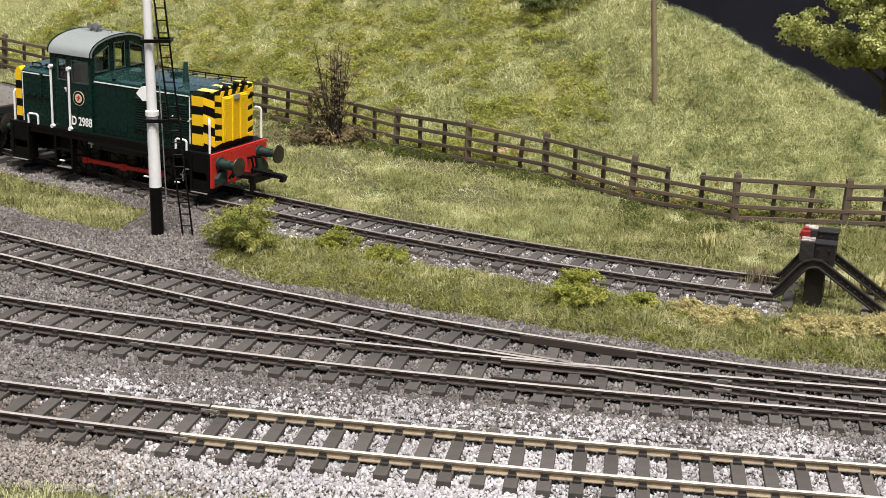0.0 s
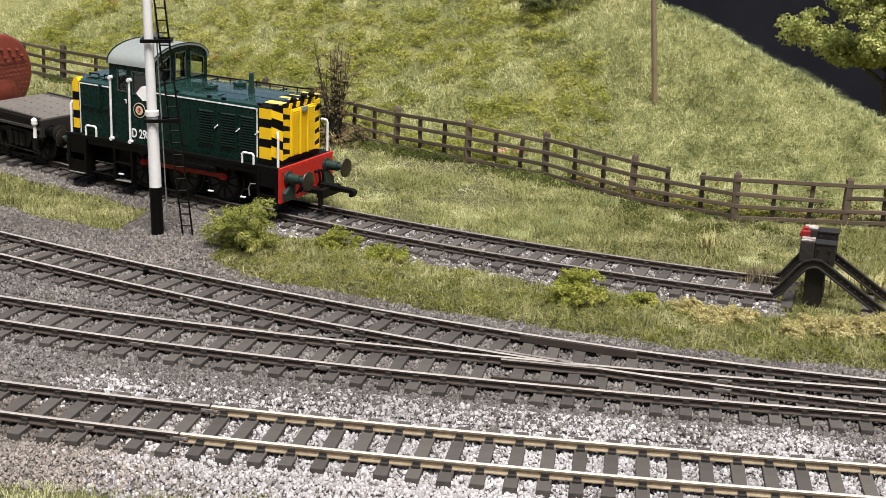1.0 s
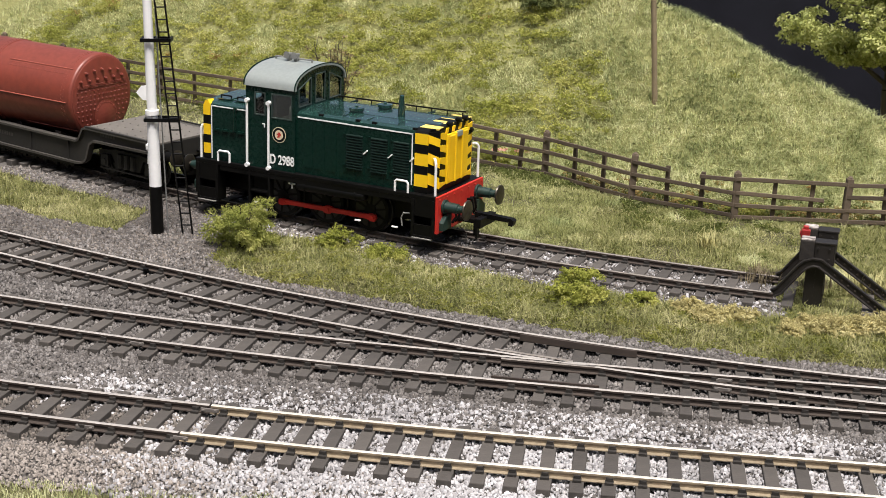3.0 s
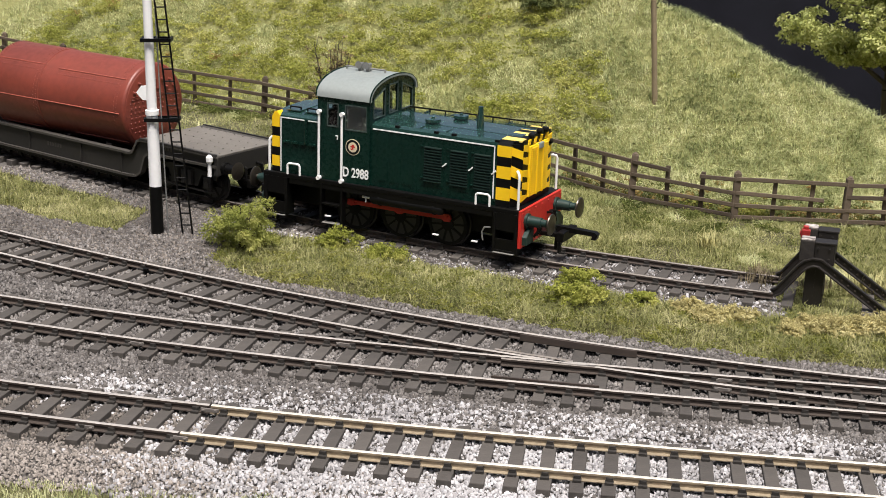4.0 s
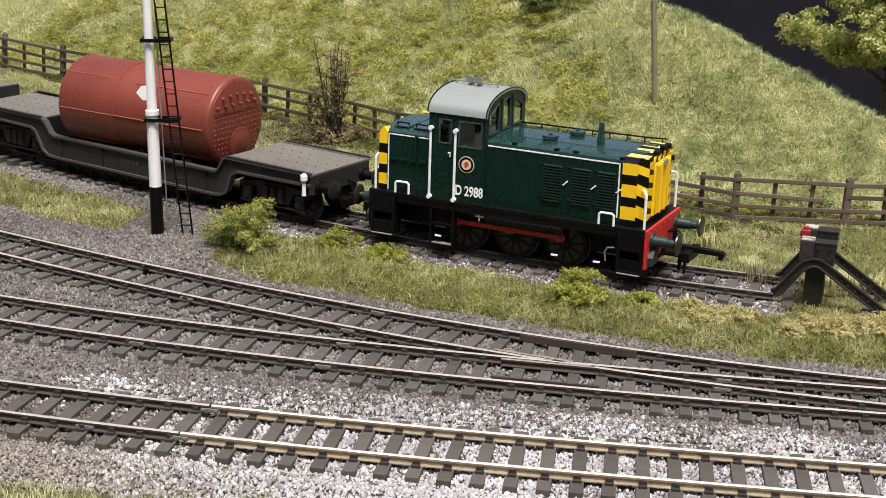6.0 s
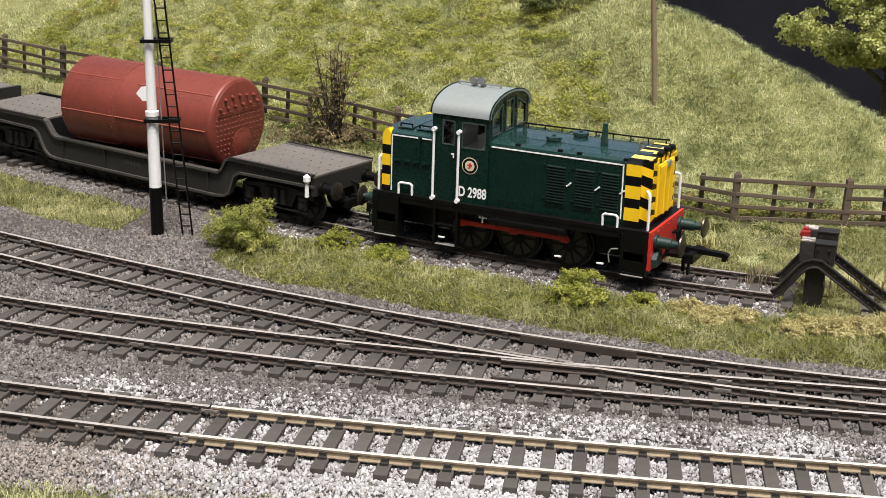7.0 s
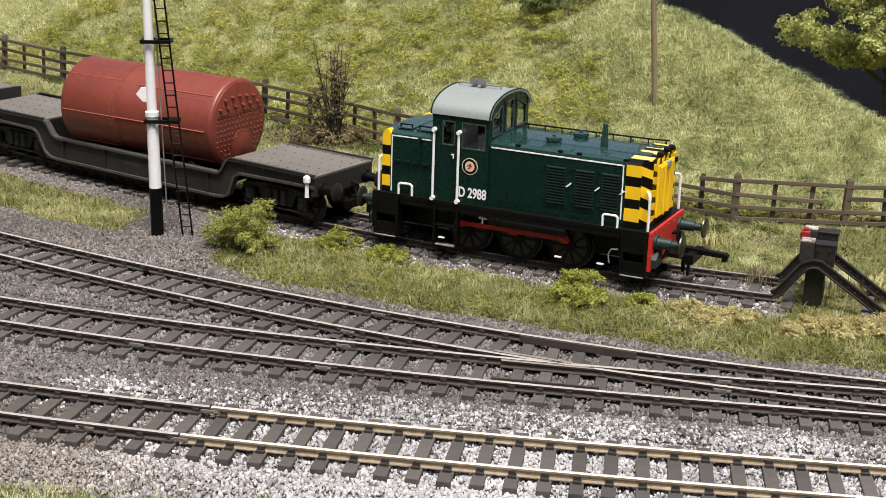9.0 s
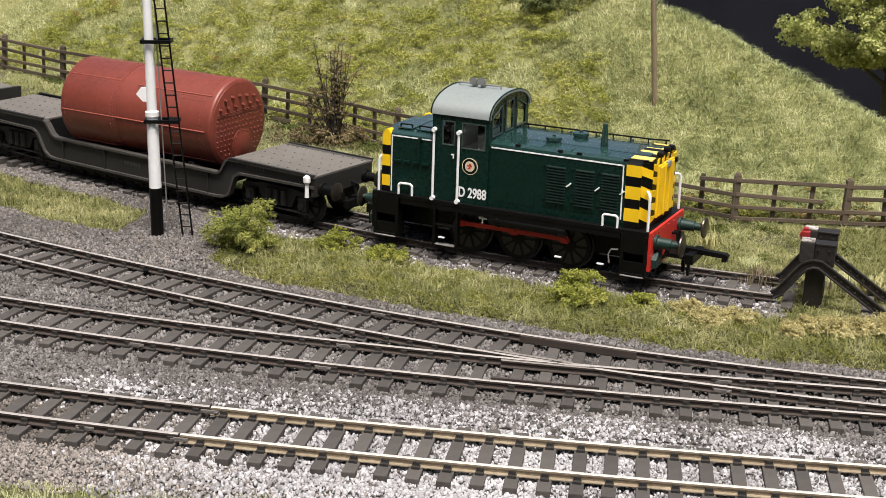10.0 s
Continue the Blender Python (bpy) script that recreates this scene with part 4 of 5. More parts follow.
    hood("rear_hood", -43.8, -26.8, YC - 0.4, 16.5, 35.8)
    cab()
    ends()
    trim()


M_tread = mat("worn_step", (0.3, 0.29, 0.27), (0.08, 0.075, 0.07), 0.6, 0.3, 900, 300)


def roof_arc(w, eave, crown, n=18):
    return [(-w * math.cos(math.pi * k / n), eave + (crown - eave) * math.sin(math.pi * k / n) ** 0.85) for k in range(n + 1)]


def cab():
    x0, x1 = -27.0, -8.2
    def pane(name, pts, axis, depth, mat_, y):
        bm = B()
        slab(bm, pts, axis, y - depth / 2, y + depth / 2)
        return part(name, bm, mat_, LOCO)
    # side sheets built round the openings
    for s in (-1, 1):
        bm = B()
        ys = sorted((s * YC, s * (YC - 0.7)))
        op = [(-23.4, -19.6, 34.0, 41.2), (-16.9, -9.5, 33.6, 41.2)]
        box(bm, x0, x1, *ys, 16.5, 33.6)
        box(bm, x0, x1, *ys, 41.2, 43.2)
        for a, b in ((x0, -23.4), (-19.6, -16.9), (-9.5, x1)):
            box(bm, a, b, *ys, 33.6, 41.2)
        box(bm, -23.4, -19.6, *ys, 33.6, 34.0)
        part("cab_side", bm, M_green, LOCO)
        for a, b, c, d in op:
            bm = B()
            for q in ((a - 0.25, a + 0.15, c - 0.2, d + 0.2), (b - 0.15, b + 0.25, c - 0.2, d + 0.2), (a + 0.15, b - 0.15, c - 0.25, c + 0.15), (a + 0.15, b - 0.15, d - 0.15, d + 0.25)):
                box(bm, q[0], q[1], *sorted((s * (YC + 0.13), s * (YC - 0.3))), q[2], q[3], 0.06)
            fr = part("window_frame", bm, M_frame, LOCO, "thin grey-green window frame")
            bm = B()
            box(bm, a, b, *sorted((s * (YC - 0.35), s * (YC - 0.5))), c, d)
            part("pane", bm, M_clear, fr)
        # door outline
        bm = B()
        for x in (-25.0, -18.7):
            box(bm, x - 0.12, x + 0.12, *sorted((s * (YC + 0.12), s * YC)), 17.2, 42.0)
        box(bm, -25.0, -18.7, *sorted((s * (YC + 0.12), s * YC)), 41.8, 42.05)
        part("door", bm, M_green, LOCO)
        bm = B()
        box(bm, -20.3, -19.6, *sorted((s * (YC + 0.5), s * YC)), 31.0, 31.3)
        box(bm, -19.7, -19.4, *sorted((s * (YC + 0.5), s * (YC + 0.2))), 30.0, 31.4)
        part("door_handle", bm, M_white, LOCO, "pale door handle")
    # end sheets with three windows each
    for x, lo in ((x1, 16.5), (x0, 16.5)):
        bm = B()
        xs = sorted((x, x + (0.7 if x == x0 else -0.7)))
        arc = roof_arc(YC, 43.2, 49.0)
        wins = [(-12.8, -5.6), (-2.8, 2.8), (5.6, 12.8)]
        top = {0: [(-12.8, 43.4), (-5.6, 46.2)], 1: [(-2.8, 46.8), (2.8, 46.8)], 2: [(5.6, 46.2), (12.8, 43.4)]}
        sill = 37.6
        box(bm, *xs, -YC + 0.7, YC - 0.7, lo, sill)
        for a, b in ((-YC + 0.7, -12.8), (-5.6, -2.8), (2.8, 5.6), (12.8, YC - 0.7)):
            slab(bm, [(a, sill), (b, sill), (b, min(47.2, 43.4 + (YC - abs(b)) * 0.42 + 0.4)), (a, min(47.2, 43.4 + (YC - abs(a)) * 0.42 + 0.4))], "x", *xs)
        for k, (a, b) in enumerate(wins):
            (a1, za), (b1, zb) = top[k]
            mids = [(y, z) for y, z in arc if a < y < b]
            za2 = 43.2 + 5.8 * max(0, 1 - (a / YC) ** 2) ** 0.42
            zb2 = 43.2 + 5.8 * max(0, 1 - (b / YC) ** 2) ** 0.42
            slab(bm, [(a, za), (b, zb), (b, zb2)] + mids[::-1] + [(a, za2)], "x", *xs)
        for a, b in ((-5.6, -2.8), (2.8, 5.6), (-YC + 0.7, -12.8), (12.8, YC - 0.7)):
            za2 = 43.2 + 5.8 * max(0, 1 - (a / YC) ** 2) ** 0.42
            zb2 = 43.2 + 5.8 * max(0, 1 - (b / YC) ** 2) ** 0.42
            slab(bm, [(a, min(za2 - 0.1, 43.3)), (b, min(zb2 - 0.1, 43.3)), (b, zb2), (a, za2)], "x", *xs)
        part("cab_end", bm, M_green, LOCO)
        for k, (a, b) in enumerate(wins):
            (a1, za), (b1, zb) = top[k]
            bm = B()
            loop = [(a, sill), (b, sill), (b, zb), (a, za)]
            xo = x + (0.12 if x == x1 else -0.12)
            for p, q in zip(loop, loop[1:] + loop[:1]):
                wire(bm, [(xo, *p), (xo, *q)], 0.2, 6)
            fr = part("window_frame", bm, M_frame, LOCO)
            bm = B()
            slab(bm, loop, "x", (xs[0] + xs[1]) / 2 - 0.06, (xs[0] + xs[1]) / 2 + 0.06)
            part("pane", bm, M_clear, fr)
    # roof with gutters
    bm = B()
    out, inn = roof_arc(YC + 0.5, 43.1, 49.6), roof_arc(YC - 0.2, 43.1, 49.0)
    slab(bm, out + inn[::-1], "x", x0 - 0.5, x1 + 0.5)
    part("roof", bm, M_roof, LOCO, "mid-grey arched cab roof", True)
    bm = B()
    for x in (x0 - 0.3, x1 + 0.3):
        pts = [(x, y * 1.012, z + 0.1) for y, z in roof_arc(YC + 0.5, 43.1, 49.6)]
        wire(bm, pts, 0.24, 6)
    part("roof_edge", bm, M_green, LOCO)
    bm = B()
    for x in (-20.2, -17.4):
        box(bm, x - 0.6, x + 0.6, -0.7, 1.1, 49.3, 51.2, 0.15)
        lathe(bm, (x, 1.4, 51.6), (x, -1.6, 51.6), [(0, 0.5), (0.5, 0.65), (0.85, 1.0), (1, 1.2)], 12)
    wire(bm, [(-25.5, 0.2, 49.4), (-25.4, 0.2, 50.5), (-11.5, 0.2, 50.5), (-11.4, 0.2, 49.4)], 0.28)
    part("horn", bm, M_grey, LOCO, "pair of grey air horns on a pipe")
    # dim cab floor and control desk
    bm = B()
    box(bm, -26, -9, -14, 14, 30.4, 31.0)
    box(bm, -14.5, -9.5, -9, 9, 31.0, 36.5, 0.4)
    box(bm, -25, -21, -6, 6, 31.0, 38.0, 0.4)
    part("control_desk", bm, M_desk, LOCO)


M_frame = mat("window_frame_paint", (0.03, 0.045, 0.04), (0.05, 0.07, 0.063), 0.4)
M_desk = mat("cab_interior", (0.5, 0.5, 0.46), (0.4, 0.4, 0.37), 0.6)
M_clear = bpy.data.materials.new("clear_glass")
M_clear.use_nodes = True
_p = M_clear.node_tree.nodes["Principled BSDF"]
_p.inputs["Base Color"].default_value = (0.9, 0.95, 0.93, 1)
_p.inputs["Roughness"].default_value, _p.inputs["Transmission Weight"].default_value, _p.inputs["IOR"].default_value = 0.03, 1.0, 1.45
M_cream = mat("cream_paint", (0.7, 0.62, 0.45), (0.62, 0.54, 0.38), 0.5)


def ends():
    # striped nose sides: bands of yellow and black sheet
    bands = [(35.3, 31.9, 1), (31.9, 29.0, 0), (29.0, 25.2, 1), (25.2, 22.4, 0), (22.4, 18.5, 1), (18.5, 16.6, 0)]
    for s in (-1, 1):
        for a, b, yel in bands:
            bm = B()
            box(bm, 35.1, 39.7, *sorted((s * (YB + 0.15), s * (YB - 0.3))), b, a)
            part("stripe", bm, M_yellow if yel else M_black, LOCO, "yellow warning stripe" if yel else "black warning stripe")
        rb = [(36.2, 31.2, 1), (31.2, 28.2, 0), (28.2, 24.6, 1), (24.6, 21.8, 0), (21.8, 18.3, 1), (18.3, 16.6, 0)]
        for a, b, yel in rb:
            bm = B()
            if a > 36:
                slab(bm, [(-44.1, b), (-41.3, b), (-41.3, 35.0), (-42.2, 36.3), (-43.2, 36.0), (-44.1, 34.4)], "y", *sorted((s * (YC - 0.2), s * (YC - 3.2))))
            else:
                box(bm, -44.1, -41.3, *sorted((s * (YC - 0.25), s * (YC - 3.2))), b, a)
            part("stripe", bm, M_yellow if yel else M_black, LOCO)
        # striped roof of the nose, in fore-and-aft bands
    for k, (a, b) in enumerate(((-11.4, -8.0), (-8.0, -4.6), (-4.6, -1.2), (-1.2, 2.2), (2.2, 5.4), (5.4, 8.8), (8.8, 11.4))):
        bm = B()
        za, zb = (37.22 - 0.04 * abs(a) ** 1.0, 37.22 - 0.04 * abs(b) ** 1.0)
        slab(bm, [(a, za - 0.4), (b, zb - 0.4), (b, zb), (a, za)], "x", 35.3, 41.8)
        part("stripe", bm, M_cream_y if k % 2 == 0 else M_black, LOCO)
    for s in (-1, 1):
        bm = B()
        slab(bm, [(s * (YB + 0.15), 35.25), (s * (YB - 0.4), 36.0), (s * (YB - 1.9), 36.75), (s * (YB - 1.9), 36.4), (s * (YB - 0.6), 35.3)], "x", 35.1, 39.7)
        part("stripe", bm, M_black, LOCO)
    # nose front: black sheet, zig-zag yellow chevrons, slatted radiator
    bm = B()
    slab(bm, [(39.5, -YB), (42.1, -10.7), (42.1, 10.7), (39.5, YB)], "z", 16.6, 35.9)
    slab(bm, [(39.5, -YB + 1.2), (41.9, -10.3), (41.9, 10.3), (39.5, YB - 1.2)], "z", 35.9, 36.7)
    part("nose_front", bm, M_black, LOCO)
    for s in (-1, 1):
        for k in range(5):
            z = 18.0 + 3.9 * k
            bm = B()
            slab(bm, [(s * 10.6, z + 1.9), (s * 10.6, z), (s * 7.2, z - 1.0 if k else z + 0.6), (s * 7.2, z + 1.4)], "x", 42, 42.35)
            part("stripe", bm, M_yellow, LOCO)
        # slanted stripes on the chamfered corner
        for hi, lo, drop in ((35.2, 32.6, 1.6), (29.6, 26.2, 1.9), (23.2, 19.6, 1.9)):
            bm = B()
            e = Vector((0.78, s * 0.62, 0)) * 0.14
            quad = [Vector((39.7, s * (YB - 0.1), hi)), Vector((42.1, s * 10.75, hi - drop)), Vector((42.1, s * 10.75, lo - drop)), Vector((39.7, s * (YB - 0.1), lo))]
            inner, outer = [bm.verts.new(p) for p in quad], [bm.verts.new(p + e) for p in quad]
            bm.faces.new(inner), bm.faces.new(outer)
            for i in range(4):
                bm.faces.new((inner[i], inner[(i + 1) % 4], outer[(i + 1) % 4], outer[i]))
            part("stripe", bm, M_yellow, LOCO)
    for k in range(4):
        bm = B()
        y = -6.6 + 4.4 * k
        slab(bm, [(y - 1.2, 34.6), (y + 0.5, 34.6), (y + 1.2, 36.3), (y - 0.4, 36.3)], "x", 42, 42.35)
        part("stripe", bm, M_yellow, LOCO)
    bm = B()
    box(bm, 42.1, 42.9, -7.0, 7.0, 18.6, 34.4, 0.2)
    rad = part("radiator", bm, M_yellow, LOCO, "yellow radiator grille with fine slats")
    for k in range(24):
        bm = B()
        z = 19.3 + 0.62 * k
        slab(bm, [(42.85, z), (43.25, z - 0.12), (43.25, z + 0.1), (42.85, z + 0.34)], "y", -6.2, 6.2)
        part("slat", bm, M_yellow, rad)
    for y in (-2.2, 2.2):
        bm = B()
        box(bm, 42.8, 43.5, y - 0.35, y + 0.35, 18.7, 34.3, 0.1)
        part("bar", bm, M_yellow, rad)
    bm = B()
    box(bm, 42.8, 43.7, -1.5, 1.5, 32.8, 34.6, 0.2)
    part("maker_plate", bm, M_roof, rad, "small grey plate")
    for y, z in ((-4.8, 37.3), (1.2, 37.7), (5.6, 37.4), (9.5, 33)):
        bm = B()
        lathe(bm, (41.1, y, z), (43.1, y, z), [(0, 0.5), (0.2, 0.85), (0.9, 0.85), (1, 0.7)], 10)
        tube(bm, (41.7, y, z - 1.2), (41.7, y, z), 0.3, n=6)
        part("lamp", bm, M_black, LOCO, "small black end lamp")
    # buffer beams, buffers, hoses, couplings
    for d in (1, -1):
        x = 43.6 if d > 0 else -46.0
        long, hook = (2.2, 46.0) if d > 0 else (0.0, -46.0)
        bm = B()
        box(bm, *sorted((x, x + 0.9 * d)), -15.7, 15.7, 4.6, 16.4, 0.12)
        beam = part("buffer_beam", bm, M_red if d > 0 else M_black, LOCO, "bright red buffer beam" if d > 0 else "black buffer beam")
        for k in range(7):
            bm = B()
            tube(bm, (x + 0.85 * d, -14.4 + 4.8 * k, 15.4), (x + 1.2 * d, -14.4 + 4.8 * k, 15.4), 0.28, n=6)
            part("rivet", bm, M_red if d > 0 else M_black, beam)
        for s in (-1, 1):
            bm = B()
            lathe(bm, (x + 0.8 * d, s * 11.4, 12.6), (x + (5.4 + long) * d, s * 11.4, 12.6), [(0, 2.3), (0.12, 2.3), (0.14, 1.75), (0.75, 1.55), (0.76, 1.2), (1, 1.2)], 16)
            buf = part("buffer", bm, M_bufgreen, LOCO, "green buffer stock with dark steel head", True)
            bm = B()
            tube(bm, (x + (5.2 + long) * d, s * 11.4, 12.6), (x + (6.4 + long) * d, s * 11.4, 12.6), 0.8, n=10)
            lathe(bm, (x + (6.2 + long) * d, s * 11.4, 12.6), (x + (7.2 + long) * d, s * 11.4, 12.6), [(0, 2.6), (0.4, 3.3), (0.8, 3.2), (1, 2.4)], 24)
            part("buffer_head", bm, M_steel, buf, "dark burnished steel buffer head", True)
            for q in (4.6, 6.6):
                bm = B()
                wire(bm, [(x + 0.9 * d, s * q, 11.5), (x + 2.6 * d, s * q, 11.8), (x + 3.0 * d, s * (q + 0.3), 8.6), (x + 1.8 * d, s * (q + 0.8), 6.6)], 0.42)
                part("brake_hose", bm, M_black, LOCO)
            bm = B()
            slab(bm, [(s * 9.0, 5.6), (s * 14.4, 5.6), (s * 14.4, 8.0), (s * 11.5, 10.4), (s * 9.0, 10.4)], "x", *sorted((x + 0.9 * d, x + 2.4 * d)))
            part("guard_bracket", bm, M_bufgreen, LOCO)
        bm = B()
        box(bm, *sorted((x - 2 * d, hook + 6.5 * d)), -2.2, 2.2, 5.9, 7.3, 0.2)
        box(bm, *sorted((hook + 6.0 * d, hook + 8.4 * d)), -5.6, 5.6, 5.6, 8.6, 0.25)
        box(bm, *sorted((hook + 6.6 * d, hook + 7.4 * d)), -5.6, -4.0, 2.2, 6.0, 0.1)
        box(bm, *sorted((hook + 3.6 * d, hook + 4.6 * d)), -0.8, 0.8, 1.6, 6.2, 0.1)
        slab(bm, [(hook + 4.0 * d, 9.4), (hook + 16.6 * d, 9.0), (hook + 17.6 * d, 8.4), (hook + 17.0 * d, 6.6), (hook + 15.6 * d, 6.6), (hook + 15.8 * d, 7.7), (hook + 4.0 * d, 7.8)], "y", -0.9, 1.3)
        part("coupling", bm, M_black, LOCO, "black plastic hook coupling")
        # white rail at each corner
        for s in (-1, 1):
            bm = B()
            xe = 42.9 if d > 0 else -45.2
            wire(bm, [(xe, s * 14.6, 16.4), (xe, s * 14.6, 26.4), (xe - 0.3 * d, s * 14.3, 27.3), (xe - 1.0 * d, s * 13.4, 27.7), (41.4 if d > 0 else -43.4, s * 12.8, 27.7)], 0.42)
            part("end_handrail", bm, M_white, LOCO, "white end handrail")


M_cream_y = mat("pale_yellow_paint", (0.8, 0.62, 0.16), (0.7, 0.52, 0.12), 0.45)
M_bufgreen = mat("buffer_green_paint", (0.006, 0.022, 0.018), (0.012, 0.034, 0.028), 0.45, 0, 700, 60)
M_steel = mat("dark_steel", (0.12, 0.105, 0.085), (0.06, 0.05, 0.042), 0.35, 0.8, 900, 100)


def trim():
    # white lining
    for s in (-1, 1):
        yb = s * (YB + 0.05)
        for x0, x1, z0, z1, y in ((-7.6, 34.4, 34.6, 35.0, yb), (34.0, 34.4, 18.6, 35.0, yb), (-41.0, -40.65, 16.8, 34.6, s * (YC - 0.38)), (-41.0, -27.2, 34.3, 34.65, s * (YC - 0.38))):
            bm = B()
            box(bm, x0, x1, *sorted((y, y + s * 0.14)), z0, z1)
            part("lining", bm, M_white, LOCO, "thin white lining")
        # louvred doors
        for x0, x1 in ((10.7, 16.6), (19.7, 25.5), (27.8, 33.2)):
            bm = B()
            box(bm, x0 - 1.0, x1 + 0.7, *sorted((yb, yb + s * 0.12)), 19.2, 33.8, 0.04)
            door = part("engine_door", bm, M_green, LOCO)
            for k in range(13):
                z = 20.9 + 0.88 * k
                bm = B()
                slab(bm, [(yb, z - 0.1), (yb + s * 0.65, z - 0.1), (yb + s * 0.6, z + 0.12), (yb, z + 0.42)], "x", x0, x1)
                part("louvre", bm, M_louvre, door)
            bm = B()
            slab(bm, [(x1 + 0.2, 26.2), (x1 + 0.55, 26.0), (x1 + 1.9, 27.2), (x1 + 1.6, 27.5)], "y", *sorted((yb + s * 0.1, yb + s * 0.5)))
            part("catch", bm, M_white, door, "bright metal catch")
            for z in (21.5, 31.5):
                bm = B()
                box(bm, x0 - 1.3, x0 - 0.3, *sorted((yb, yb + s * 0.45)), z, z + 0.5, 0.05)
                part("hinge", bm, M_green, door)
        for x in (-4.0, 0.5, 5.0):
            bm = B()
            box(bm, x - 1.9, x + 1.9, *sorted((yb, yb + s * 0.1)), 18.6, 33.4, 0.04)
            part("side_panel", bm, M_green, LOCO)
        for k in range(17):
            for z in (18.0, 33.95):
                bm = B()
                tube(bm, (-6.2 + 2.55 * k, yb - s * 0.05, z), (-6.2 + 2.55 * k, yb + s * 0.28, z), 0.2, n=6)
                part("rivet", bm, M_green, LOCO)
        for k in range(4):
            bm = B()
            box(bm, -39.8 + 3.2 * k, -37.4 + 3.2 * k, *sorted((s * (YC - 0.4), s * (YC + 0.25))), 26.4, 27.2, 0.1)
            part("hinge", bm, M_green, LOCO)
        bm = B()
        wire(bm, [(-30.6, s * YC, 34.6), (-31.2, s * (YC + 0.5), 34.9), (-31.2, s * (YC + 0.5), 27.0)], 0.35)
        part("pipe", bm, M_green, LOCO)
        # tall cab handrails and low loops
        for x in (-26.0, -17.7):
            bm = B()
            wire(bm, [(x, s * YC, 38.3), (x, s * (YC + 0.9), 38.3), (x, s * (YC + 0.9), 16.9), (x, s * YC, 16.9)], 0.42)
            for z in (38.3, 16.9):
                tube(bm, (x, s * (YC + 0.2), z), (x, s * (YC + 1.5), z), 0.75, 0.7, 10)
            part("handrail", bm, M_white, LOCO, "white cab handrail")
        for x in (-35.4, 31.6):
            bm = B()
            y = s * 15.7
            wire(bm, [(x - 2.3, y, 16.4), (x - 2.3, y, 19.4), (x - 1.7, y, 20.0), (x + 1.7, y, 20.0), (x + 2.3, y, 19.4), (x + 2.3, y, 16.4)], 0.38)
            part("grab_loop", bm, M_white, LOCO, "white grab loop")
        # round crest
        bm = B()
        tube(bm, (-14.1, s * YC, 28.2), (-14.1, s * (YC + 0.12), 28.2), 2.6, n=28)
        crest = part("crest", bm, M_cream, LOCO, "round cream and red crest")
        bm = B()
        tube(bm, (-14.1, s * (YC + 0.12), 28.2), (-14.1, s * (YC + 0.16), 28.2), 2.35, n=28)
        part("ring", bm, M_black, crest)
        bm = B()
        tube(bm, (-14.1, s * (YC + 0.16), 28.2), (-14.1, s * (YC + 0.2), 28.2), 1.6, n=28)
        part("disc", bm, M_cream, crest)
        bm = B()
        for a, b, w, h in ((0.1, 0.5, 0.4, 0.35), (-0.5, 0.2, 0.3, 0.22), (0.5, 0.1, 0.32, 0.25), (0, -0.35, 0.28, 0.45), (-0.4, -0.7, 0.26, 0.2)):
            box(bm, -14.1 + a - w, -14.1 + a + w, *sorted((s * (YC + 0.2), s * (YC + 0.26))), 28.2 + b - h, 28.2 + b + h, 0.02)
        part("emblem", bm, M_red, crest)
        # running number
        cu = bpy.data.curves.new("number", "FONT")
        cu.body, cu.size, cu.align_x, cu.align_y, cu.extrude, cu.offset = "D 2988", 4.3 * MM, "CENTER", "CENTER", 0.06 * MM, 0.1 * MM
        tmp = new("number", cu)
        me = bpy.data.meshes.new_from_object(tmp.evaluated_get(bpy.context.evaluated_depsgraph_get()))
        bpy.data.objects.remove(tmp)
        for v in me.vertices:
            v.co.x *= 0.72
        me.materials.clear()
        me.materials.append(M_white)
        num = new("running_number", me)
        num.parent = LOCO
        num["label"] = "white painted running number"
        num.matrix_basis = at(-13.0, s * (YC + 0.1), 19.8, 90, 0, 0 if s < 0 else 180)
    # bonnet top fittings
    bm = B()
    lathe(bm, (24.0, -3.0, 36.6), (24.0, -3.0, 43.8), [(0, 1.25), (0.12, 1.2), (1, 0.75)], 14)
    part("exhaust_stack", bm, M_green_skylit, LOCO, "short tapered exhaust stack", True)
    for x, y in ((8.7, -5.0), (13.6, 4.8)):
        bm = B()
        lathe(bm, (x, y, 36.6), (x, y, 39.0), [(0, 2.1), (0.35, 2.2), (0.4, 2.5), (0.75, 2.45), (0.8, 0.6), (1, 0.5)], 20)
        part("filler_cap", bm, M_green_skylit, LOCO, "", True)
    bm = B()
    wire(bm, [(-7.5, 10.5, 37.6), (35, 10.5, 37.9), (40, 10.5, 38.2)], 0.26)
    for k in range(9):
        tube(bm, (-6 + 5.6 * k, 10.5, 36.2), (-6 + 5.6 * k, 10.5, 37.8), 0.22, n=6)
    part("top_rail", bm, M_black, LOCO)
    for y in (-6.5, 6.5):
        bm = B()
        box(bm, -7, 35, y - 0.12, y + 0.12, 36.75, 37.05)
        part("panel_seam", bm, M_green_skylit, LOCO)
    for x in (-1, 8, 17, 28):
        bm = B()
        box(bm, x - 0.12, x + 0.12, -12.2, 12.2, 36.5, 36.95)
        part("panel_seam", bm, M_green_skylit, LOCO)
    for x in (0.5, 14, 20, 34.5):
        bm = B()
        box(bm, x - 0.8, x + 0.8, -13.4, -12.5, 35.7, 36.6, 0.15)
        part("lifting_lug", bm, M_black, LOCO)
